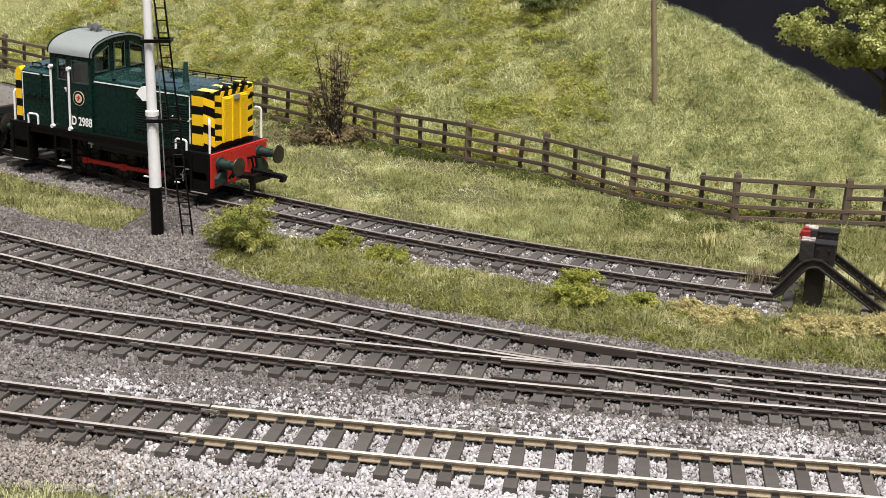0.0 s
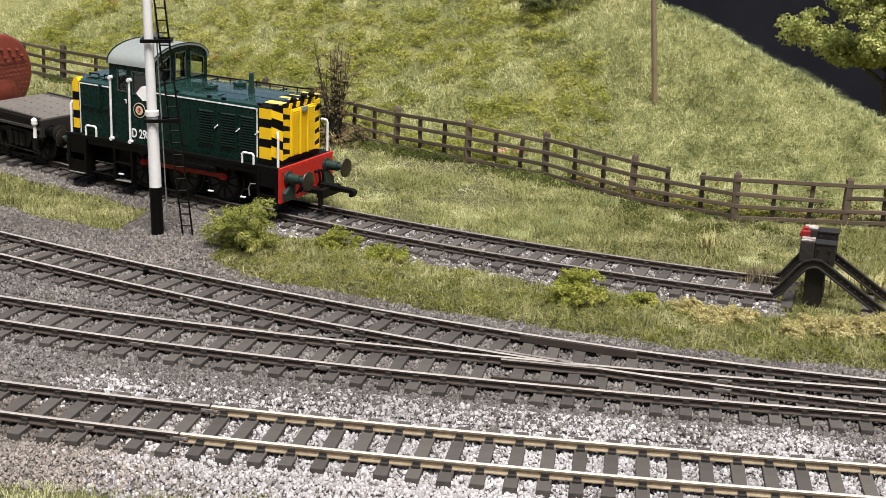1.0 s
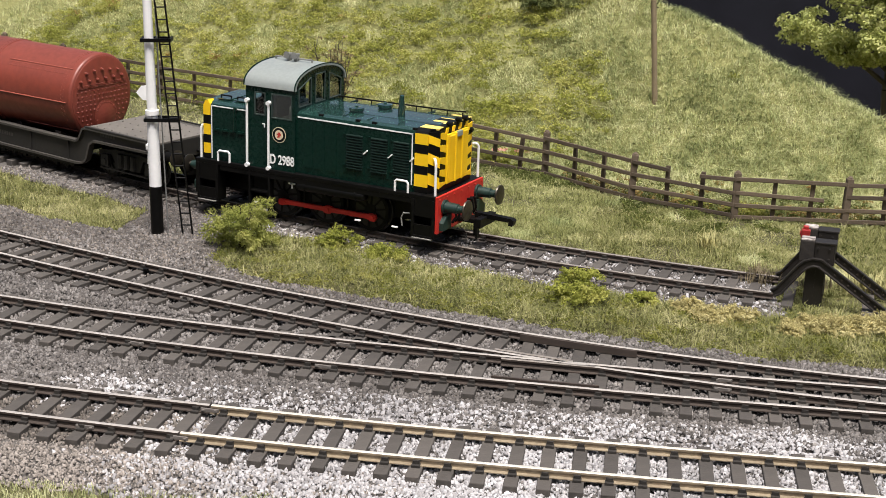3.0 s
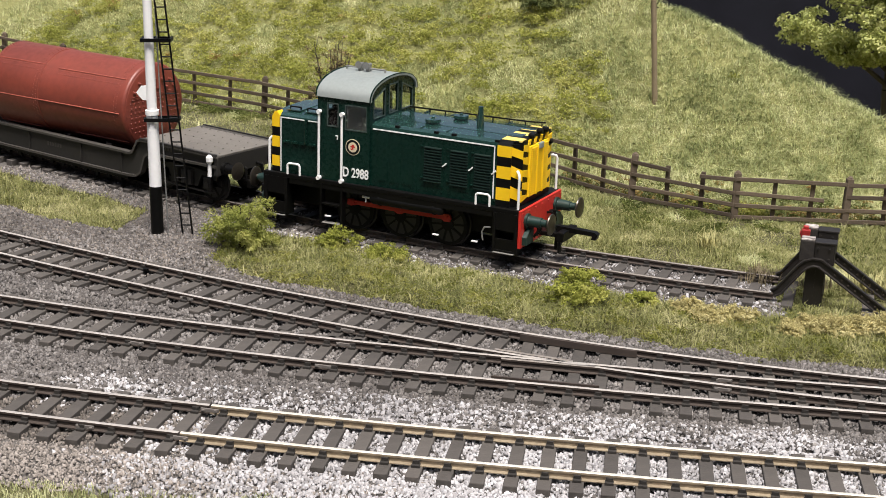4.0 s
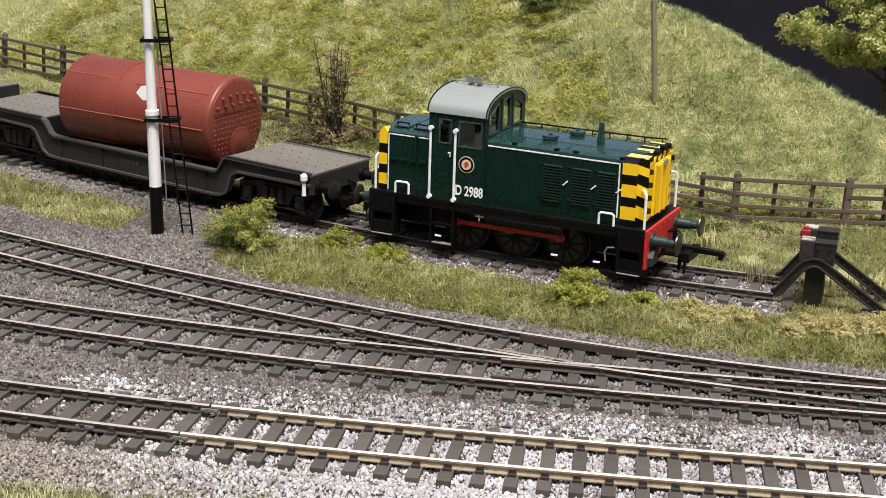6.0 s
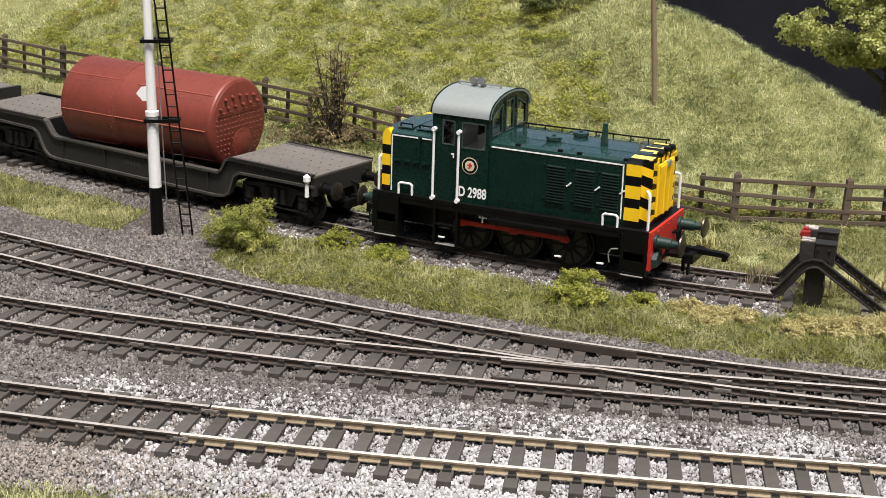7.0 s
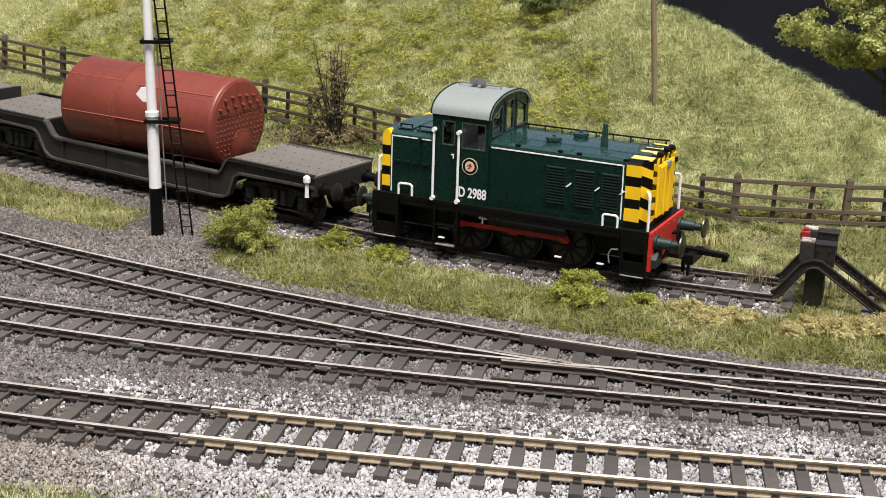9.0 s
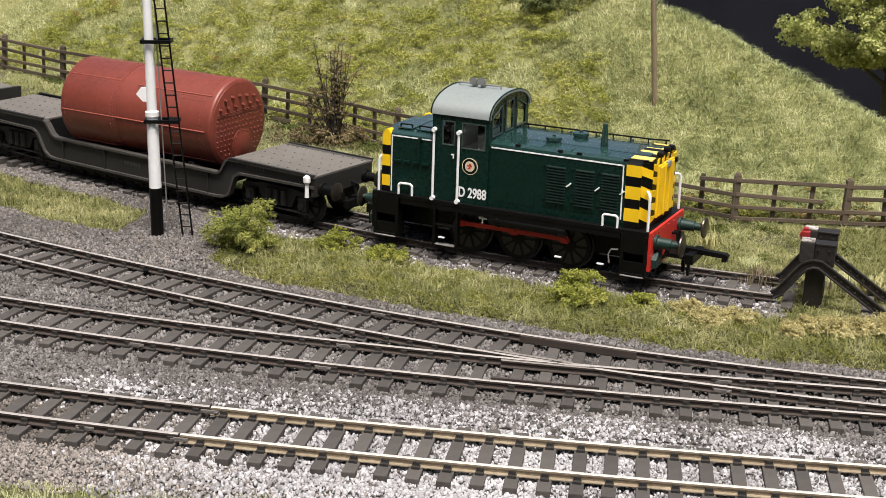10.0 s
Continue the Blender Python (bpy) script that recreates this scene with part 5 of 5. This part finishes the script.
    for x0 in (-38.5, -32):
        bm = B()
        box(bm, x0 - 2.6, x0 + 2.6, -11, 11, 36.1, 36.5, 0.1)
        part("roof_hatch", bm, M_green_skylit, LOCO)
        bm = B()
        wire(bm, [(x0 - 2.0, -9.5, 36.4), (x0 - 2.0, -9.5, 37.2), (x0 + 2.0, -9.5, 37.2), (x0 + 2.0, -9.5, 36.4)], 0.25)
        part("hatch_handle", bm, M_black, LOCO)


M_louvre = mat("louvre_paint", (0.004, 0.013, 0.01), (0.007, 0.018, 0.014), 0.35)
build_loco()


def wheel(name, x, y, r, parent, spokes=10):
    """Spoked wheel on its own centre."""
    bm = B()
    s = 1 if y > 0 else -1
    lathe(bm, (0, -1.1 * s, 0), (0, 1.1 * s, 0), [(0, r + 0.55), (0.25, r + 0.5), (0.32, r), (1, r - 0.1)], 32)
    for f in bm.faces:
        f.material_index = 0
    ob = part(name, bm, [M_wheel], parent, "", True)
    ob.matrix_basis = at(x, y, r)
    bm = B()
    tube(bm, (0, 1.05 * s, 0), (0, 1.4 * s, 0), r * 0.3, n=16)
    n = 28
    inner = [(r * 0.82 * math.cos(2 * math.pi * k / n), r * 0.82 * math.sin(2 * math.pi * k / n)) for k in range(n)]
    outer = [(r * 0.97 * math.cos(2 * math.pi * k / n), r * 0.97 * math.sin(2 * math.pi * k / n)) for k in range(n)]
    for k in range(n):
        j = (k + 1) % n
        slab(bm, [inner[k], outer[k], outer[j], inner[j]], "y", *sorted((1.05 * s, 1.3 * s)))
    for k in range(spokes):
        a = 2 * math.pi * k / spokes
        d, e = Vector((math.cos(a), 0, math.sin(a))), Vector((-math.sin(a), 0, math.cos(a))) * 0.32
        p, q = d * r * 0.28, d * r * 0.84
        vs = [bm.verts.new(c + Vector((0, yy, 0))) for yy in (1.05 * s, 1.28 * s) for c in (p - e, q - e, q + e, p + e)]
        bm.faces.new(vs[:4]), bm.faces.new(vs[4:])
        for i in range(4):
            bm.faces.new((vs[i], vs[(i + 1) % 4], vs[4 + (i + 1) % 4], vs[4 + i]))
    part("spokes", bm, M_black, ob)
    WHEELS.append((ob, (x, y, r), r))
    return ob


M_wheel = mat("blackened_wheel", (0.008, 0.0075, 0.007), (0.018, 0.017, 0.016), 0.45, 0.0, 900, 100)
for x in (17.4, 0.8, -15.8):
    for y in (-8.9, 8.9):
        wheel("wheel", x, y, 6.9, LOCO)
for y in (-11.2, 11.2):
    bm = B()
    slab(bm, [(-18.0, -0.9), (-16.6, -1.1), (-14.4, -0.55), (-1.0, -0.6), (0, -1.2), (1.6, -1.2), (2.6, -0.6), (15.6, -0.6), (16.6, -1.2), (18.4, -1.2), (19.0, 0), (18.4, 1.2), (16.6, 1.2), (15.6, 0.8), (2.6, 0.8), (1.6, 1.3), (0, 1.3), (-1.0, 0.8), (-14.4, 0.8), (-16.6, 1.1), (-18.0, 0.9)], "y", -0.5, 0.5)
    for x in (-16, 0.8, 17.4):
        tube(bm, (x, -0.8, 0), (x, 0.8, 0), 0.7, n=10)
    rod = part("coupling_rod", bm, M_red, LOCO, "bright red coupling rod")
    RODS.append((rod, (0, y, 6.9), 2.4, 6.9))


# ---- well wagon ----
def bogie(t, cx):
    bm = B()
    for s in (-1, 1):
        ys = sorted((s * 11.6, s * 10.4))
        slab(bm, [(cx - 15, 7.4), (cx - 8, 8.6), (cx - 6, 4.2), (cx + 6, 4.2), (cx + 8, 8.6), (cx + 15, 7.4), (cx + 15, 9.4), (cx + 6, 10.6), (cx - 6, 10.6), (cx - 15, 9.4)], "y", *ys)
        for w in (-11.3, 11.3):
            box(bm, cx + w - 1.8, cx + w + 1.8, *sorted((s * 12.6, s * 11.2)), 4.2, 8.4, 0.3)
            tube(bm, (cx + w, s * 12.4, 5.8), (cx + w, s * 13.0, 5.8), 1.1, n=10)
        for k in (-3.2, 0, 3.2):
            tube(bm, (cx + k, s * 11.9, 4.6), (cx + k, s * 11.9, 9.6), 1.2, n=8)
        box(bm, cx - 14, cx + 14, *sorted((s * 12.3, s * 11.4)), 3.0, 3.5)
    box(bm, cx - 4, cx + 4, -10.5, 10.5, 5, 12.5)
    part("bogie", bm, M_wagon, t, "dark bogie frame with axleboxes and springs")
    for w in (-11.3, 11.3):
        for y in (-8.7, 8.7):
            wheel("wheel", cx + w, y, 5.7, t, 8)


def wagon_end(t, x, d):
    for s in (-1, 1):
        bm = B()
        lathe(bm, (x, s * 11.4, 12.6), (x + 5.6 * d, s * 11.4, 12.6), [(0, 2.3), (0.15, 2.2), (0.2, 1.6), (0.8, 1.4), (0.82, 1.0), (1, 1.0)], 14)
        buf = part("buffer", bm, M_black, t, "", True)
        bm = B()
        lathe(bm, (x + 5.4 * d, s * 11.4, 12.6), (x + 6.3 * d, s * 11.4, 12.6), [(0, 2.4), (0.5, 3.1), (1, 2.2)], 20)
        part("buffer_head", bm, M_steel, buf, "", True)
        bm = B()
        wire(bm, [(x, s * 4, 12), (x + 2.6 * d, s * 4, 11.6), (x + 3 * d, s * 4.2, 7.5)], 0.5)
        part("brake_hose", bm, M_black, t)
    bm = B()
    box(bm, *sorted((x - 3 * d, x + 4.5 * d)), -2, 2, 5.9, 7.3, 0.2)
    box(bm, *sorted((x + 4.2 * d, x + 6 * d)), -5.5, 5.5, 5.6, 8.4, 0.2)
    part("coupling", bm, M_black, t, "black plastic hook coupling")


def well_wagon():
    t = thing("well_wagon", "weathered dark grey bogie well wagon carrying a boiler", "wagon")
    prof_top = [(81, 17.0), (45.2, 17.1), (43.6, 16.6), (41.2, 12.6), (39.8, 11.6), (-38.6, 11.4), (-40.4, 12.2), (-43.4, 16.2), (-45.0, 17.0), (-81, 17.0)]
    prof_bot = [(-81, 13.6), (-50.5, 13.0), (-48.2, 11.8), (-44.6, 5.6), (-42.2, 4.0), (-39, 3.6), (39, 3.6), (42.4, 4.0), (44.8, 5.6), (47.0, 11.6), (49.2, 13.0), (81, 13.6)]
    for s in (-1, 1):
        bm = B()
        slab(bm, prof_top + prof_bot, "y", *sorted((s * 14.6, s * 13.4)))
        girder = part("side_girder", bm, M_wagon, t, "cranked steel side girder")
        for prof, dz, name in ((prof_top, -0.35, "top_flange"), (prof_bot, 0.35, "bottom_flange")):
            bm = B()
            for a, b in zip(prof, prof[1:]):
                d = Vector((b[0] - a[0], b[1] - a[1])).normalized()
                nrm = Vector((-d.y, d.x)) * 0.4
                slab(bm, [(a[0] - nrm.x, a[1] - nrm.y), (b[0] - nrm.x, b[1] - nrm.y), (b[0] + nrm.x, b[1] + nrm.y), (a[0] + nrm.x, a[1] + nrm.y)], "y", *sorted((s * 15.6, s * 13.2)))
            part(name, bm, M_flange, girder)
        for k in range(11):
            x = -35 + 7 * k
            bm = B()
            box(bm, x - 0.2, x + 0.2, *sorted((s * 15.2, s * 14.5)), 4.0, 11.2)
            if k in (0, 3, 7, 10):
                part("stiffener", bm, M_wagon, girder)
            else:
                bm.free()
        # unreadable lettering as plain bars
        for x0, z, n in ((-4.5, 7.2, 6), (-72, 15.0, 5), (52, 15.2, 6)):
            for k in range(n):
                bm = B()
                box(bm, x0 + 1.35 * k, x0 + 1.35 * k + 0.85, *sorted((s * 14.6, s * 14.68)), z, z + 1.3)
                part("lettering", bm, M_flange, girder, "faded pale lettering bar")
        bm = B()
        box(bm, -38, 38, *sorted((s * 15.0, s * 14.4)), 1.9, 3.2, 0.1)
        for k in range(12):
            box(bm, -33 + 6 * k, -31.5 + 6 * k, *sorted((s * 14.9, s * 13.8)), 1.0, 2.4)
        part("brake_rod", bm, M_black, t)
        bm = B()
        tube(bm, (78.7, s * 15.9, 10.2), (78.7, s * 15.9, 15.0), 0.75, 0.6, 10)
        lathe(bm, (78.7, s * 15.9, 14.6), (78.7, s * 15.9, 17.6), [(0, 0.7), (0.25, 1.25), (0.75, 1.25), (1, 0.4)], 12)
        part("marker_lamp", bm, M_white, t, "white painted lever with a rounded top", True)
    for d in (1, -1):
        bm = B()
        x0, x1 = sorted((44.5 * d, 81.4 * d))
        box(bm, x0, x1, -15.6, 15.6, 16.6, 17.4, 0.15)
        deck = part("end_deck", bm, M_deck, t, "worn grey steel end deck with rivets")
        for j in range(9):
            for i in range(5):
                bm = B()
                x, y = 47.5 * d + d * 4.0 * j, -12 + 6 * i
                tube(bm, (x, y, 17.35), (x, y, 17.6), 0.3, n=6)
                part("rivet", bm, M_deck, deck)
        for s in (-1, 1):
            bm = B()
            box(bm, x0 + 0.5, x1, *sorted((s * 15.7, s * 15.0)), 17.2, 17.9, 0.1)
            part("deck_edge", bm, M_wagon, deck)
        bm = B()
        box(bm, *sorted((79.6 * d, 81.4 * d)), -15, 15, 10.4, 16.7, 0.15)
        part("headstock", bm, M_wagon, t)
        bm = B()
        slab(bm, [(44.6 * d, 16.9), (40.2 * d, 9.0), (41.2 * d, 8.6), (45.8 * d, 16.4)], "y", -13.4, 13.4)
        part("well_end", bm, M_black, t)
        bogie(t, 62.7 * d)
        wagon_end(t, 81.4 * d, d)
    # floor coloured near-black to stand in for the shade down in the well
    bm = B()
    box(bm, -41.5, 41.5, -13.5, 13.5, 7.6, 8.6)
    part("shaded_well_floor", bm, M_black, t)
    for x in (-24, 0, 22):
        bm = B()
        slab(bm, [(-9, 8.5), (9, 8.5), (9, 11.6), (6.0, 9.98), (3, 9.08), (0, 8.78), (-3, 9.08), (-6.0, 9.98), (-9, 11.6)], "x", x - 1.5, x + 1.5)
        part("cradle", bm, M_bark, t, "dark timber cradle")
    return t


M_flange = mat("worn_flange", (0.03, 0.027, 0.024), (0.06, 0.054, 0.047), 0.65, 0, 700, 60, 0.1)
WAGON = well_wagon()


# ---- riveted boiler ----
def boiler():
    t = thing("boiler", "red oxide painted riveted steel boiler shell lying on the wagon", "boiler")
    cz, R = 24.5, 15.7
    bm = B()
    lathe(bm, (-34, 0, cz), (33, 0, cz), [(0, R - 1.2), (0.01, R - 0.3), (0.02, R), (0.385, R), (0.387, R - 0.25), (0.97, R - 0.25), (0.985, R - 0.3), (0.995, R - 0.55), (1.0, R - 1.0)], 64)
    shell = part("shell", bm, M_boiler, t, "", True)
    bm = B()
    lathe(bm, (31.5, 0, cz), (33.35, 0, cz), [(0, R - 0.15), (0.5, R - 0.1), (0.85, R - 0.45), (1, R - 1.0)], 64)
    part("flange", bm, M_boiler, t, "", True)
    def ball(bm, p, r):
        s = bmesh.ops.create_icosphere(bm, subdivisions=1, radius=r)
        for v in s["verts"]:
            v.co += Vector(p)
    end = B()
    lathe(end, (33.2, 0, cz), (33.7, 0, cz), [(0, R - 1.0), (0.6, R - 1.1), (1, R - 1.6)], 64)
    plate = part("end_plate", end, M_boiler, t, "flat end plate studded with rivets", True)
    man = B()
    lathe(man, (33.6, 1.6, cz - 7.4), (34.1, 1.6, cz - 7.4), [(0, 5.6), (0.6, 5.6), (0.8, 4.2), (1, 4.0)], 32)
    part("manhole", man, M_boiler, plate, "round riveted manhole", True)
    n = 0
    for j in range(9):
        for i in range(-6, 7):
            y, z = i * 2.05 + (j % 2) * 0.35, cz + 2.6 - j * 1.75
            if math.hypot(y, z - cz) > R - 2.2 or math.hypot(y - 1.6, z - cz + 7.4) < 6.2:
                continue
            bm = B()
            ball(bm, (33.75, y, z), 0.38)
            part("rivet", bm, M_boiler, plate)
    for y, z in [(-7.6 + 3.9 * k, cz + 10.0 - 0.5 * abs(k - 1.6)) for k in range(5)] + [(-10.4 + 4.1 * k, cz + 6.4) for k in range(6)]:
        if math.hypot(y, z - cz) < R - 1.4:
            bm = B()
            lathe(bm, (33.6, y, z), (34.7, y, z), [(0, 0.75), (0.35, 0.7), (0.4, 0.45), (0.85, 0.4), (1, 0.2)], 10)
            part("stud", bm, M_boiler, plate)
    bm = B()
    box(bm, 33.6, 33.95, -12.2, 12.2, cz + 4.1, cz + 4.45)
    for k in range(46):
        for z in (cz + 4.75, cz + 3.8):
            ball(bm, (33.85, -12.1 + 0.54 * k, z), 0.19)
    for k in range(26):
        a = 2 * math.pi * k / 26
        ball(bm, (34.0, 1.6 + 5.0 * math.cos(a), cz - 7.4 + 5.0 * math.sin(a)), 0.22)
    tagged(part("seam_rivets", bm, M_boiler, plate), kind="stuff")
    # rivet rows round the shell and along the lap seams
    bm = B()
    for x, q in ((-9.2, R), (-10.5, R), (29.6, R - 0.25), (28.4, R - 0.25), (-32.6, R), (-31.4, R)):
        m = 74
        for k in range(m):
            a = 2 * math.pi * (k + (0.5 if x in (-10.5, 28.4, -31.4) else 0)) / m
            ball(bm, (x, q * math.cos(a), cz + q * math.sin(a)), 0.24)
    for a, x0, x1, q in ((2.38, -30, -11.5, R), (2.47, -30, -11.5, R), (2.42, -0.5, 28, R - 0.25), (2.51, -0.5, 28, R - 0.25)):
        k = x0
        while k < x1:
            ball(bm, (k, q * math.cos(a), cz + q * math.sin(a)), 0.22)
            k += 1.1
    tagged(part("shell_rivets", bm, M_boiler, shell, "rows of small rivet heads"), kind="stuff")
    for a, x0, x1, q in ((2.32, -33, -8.6, R), (2.36, -1.5, 31, R - 0.2), (3.18, -33.4, 31, R - 0.1), (4.02, -33, -12, R), (4.0, 5, 31, R - 0.2)):
        bm = B()
        tube(bm, (x0, (q + 0.02) * math.cos(a), cz + (q + 0.02) * math.sin(a)), (x1, (q + 0.02) * math.cos(a), cz + (q + 0.02) * math.sin(a)), 0.22, n=6)
        part("seam", bm, M_seam, shell, "raised lap seam")
    return t


M_seam = mat("rubbed_red_oxide", (0.36, 0.1, 0.065), (0.26, 0.06, 0.04), 0.5, 0, 500, 80)
BOILER = boiler()


# ---- next wagon, whose end just shows ----
def flat_wagon():
    t = thing("flat_wagon", "dark grey flat wagon coupled behind the well wagon", "wagon")
    bm = B()
    box(bm, -50, 50, -15, 15, 13.6, 17.2, 0.2)
    part("frame", bm, M_wagon, t)
    bm = B()
    box(bm, -49.5, 49.5, -14.6, 14.6, 17.2, 18.0, 0.1)
    part("deck", bm, M_deck, t)
    bm = B()
    box(bm, 48.6, 50.2, -14.8, 14.8, 11, 18.6, 0.2)
    part("end_board", bm, M_wagon, t)
    for d in (1, -1):
        bogie(t, 33 * d)
        wagon_end(t, 50 * d, d)
    return t


FLAT = flat_wagon()
TRAIN += [(WAGON, 146.7, 60), (BOILER, 146.7, 60), (FLAT, 146.7 + 81.4 + 50 + 13, 33)]


# ---- sleepers, laid out from a known one ----
def lay_from(c, anchor, x0, x1, pitch, parent, mesh=None):
    spots, x = [], anchor
    while x < x1:
        spots.append(x)
        x += pitch / math.sqrt(1 + slope(c, x) ** 2)
    x = anchor
    while x > x0:
        x -= pitch / math.sqrt(1 + slope(c, x) ** 2)
        spots.append(x)
    for x in spots:
        ob = new("sleeper", mesh or SLEEPER)
        ob.parent = parent
        ob.matrix_basis = at(x, cubic(c, x), 0, 0, 0, math.degrees(math.atan(slope(c, x))) + random.uniform(-0.8, 0.8))


lay_from(T1, 65.5, -210, 180, 6.9, near_track)
lay_from(T2, -84.4, -220, 14, 6.9, mid_track)
lay_from(T3, -17.2, -250, 15, 6.9, back_track)
lay_from(T4, -27, -420, 94, 6.9, siding)
# long timbers under the turnout carry both lines
x = 40.0 - 3 * 6.9
while x < 180:
    h = math.atan(slope(T2, x))
    ya, yb = -14.6, (cubic(T3, x) - cubic(T2, x)) * math.cos(h) + 14.8
    bm = B()
    box(bm, -1.52, 1.52, ya, yb, -4.4, -1.9, 0.18)
    d = (cubic(T3, x) - cubic(T2, x)) * math.cos(h)
    for s in (-8.25, 8.25, d - 8.25, d + 8.25):
        for k in (-1, 1):
            box(bm, -0.95, 0.95, s + k * 1.2 - 0.7, s + k * 1.2 + 0.7, -1.95, -1.35, 0, 1)
            box(bm, -0.75, 0.75, s + k * 0.65 - 0.35, s + k * 0.65 + 0.35, -1.95, -0.62, 0, 1)
    ob = part("sleeper", bm, [M_sleeper, M_chair], mid_track)
    ob.matrix_basis = at(x, cubic(T2, x), 0, 0, 0, math.degrees(h))
    x += 6.9


# ---- movement ----
# length of line travelled along the siding, measured from x = 0, by the middle of the locomotive
RUN = [(0.0, -124.5), (0.5, -110.6), (1.0, -95.7), (1.5, -80.8), (2.0, -66.5), (2.5, -51.6), (3.0, -37.7), (3.5, -24.1), (4.0, -10.8), (4.5, 2.0), (5.0, 13.8),
       (5.5, 22.27), (5.7, 25.1), (6.0, 27.6), (6.25, 28.5), (6.5, 28.73), (8.0, 28.73), (10.0, 28.73)]
_xs = np.linspace(-700, 260, 9601)
_ys = np.array([cubic(T4, x) for x in _xs])
_ss = np.concatenate([[0], np.cumsum(np.hypot(np.diff(_xs), np.diff(_ys)))])
_ss -= np.interp(0, _xs, _ss)


def on_line(s):
    return float(np.interp(s, _ss, _xs)), float(np.interp(s, _ss, _ys))


def rides(s, half, yaw=0.0, lift=0.0):
    """Pose of a vehicle whose middle is at s and whose pivots lie half before and behind it."""
    (ax, ay), (bx, by) = on_line(s + half), on_line(s - half)
    return at((ax + bx) / 2, (ay + by) / 2, lift, 0, 0, math.degrees(math.atan2(ay - by, ax - bx)) + yaw)


def travelled(t):
    """Smooth curve through RUN (Hermite with finite-difference slopes)."""
    ts, vs = [r[0] for r in RUN], [r[1] for r in RUN]
    m = np.gradient(vs, ts)
    m[-1] = m[-2] = m[-3] = 0
    k = min(max(int(np.searchsorted(ts, t)) - 1, 0), len(ts) - 2)
    h = ts[k + 1] - ts[k]
    u = (t - ts[k]) / h
    return ((2 * u ** 3 - 3 * u * u + 1) * vs[k] + (u ** 3 - 2 * u * u + u) * h * m[k] + (-2 * u ** 3 + 3 * u * u) * vs[k + 1] + (u ** 3 - u * u) * h * m[k + 1])


# slack of the coupling and slew of the locomotive on the curve: seconds, mm, degrees
SLEW = [(0.0, -3.9, 5.6), (1.0, -3.13, 4.51), (2.5, -1.93, 2.74), (4.0, -0.49, 1.46), (4.5, -0.11, 0.73), (5.0, 0.22, -0.06), (5.5, 0.5, -0.6), (6.5, 0.52, -0.77), (10.0, 0.52, -0.77)]


def loco_pose(t):
    ts = [r[0] for r in SLEW]
    return rides(travelled(t) + float(np.interp(t, ts, [r[1] for r in SLEW])), 17, float(np.interp(t, ts, [r[2] for r in SLEW])))


STEPS = [k * 0.2 for k in range(34)] + [8.0, 10.0]


def motions():
    walk(LOCO, [(t, loco_pose(t)) for t in STEPS])
    for ob, back, half in TRAIN:
        walk(ob, [(t, rides(travelled(t) - back, half, 4.5 if ob is BOILER else 0.0)) for t in STEPS])
    for ob, home, radius in WHEELS:
        walk(ob, [(t, Matrix.Translation(Vector(home) * MM) @ pose(0, 0, 0, 0, math.degrees((travelled(t) - 28.73) / radius), 0)) for t in STEPS])
    for ob, home, crank, radius in RODS:
        walk(ob, [(t, Matrix.Translation((Vector(home) + crank * Vector((math.sin((travelled(t) - 28.73) / radius - 0.45), 0, math.cos((travelled(t) - 28.73) / radius - 0.45)))) * MM)) for t in STEPS])


motions()
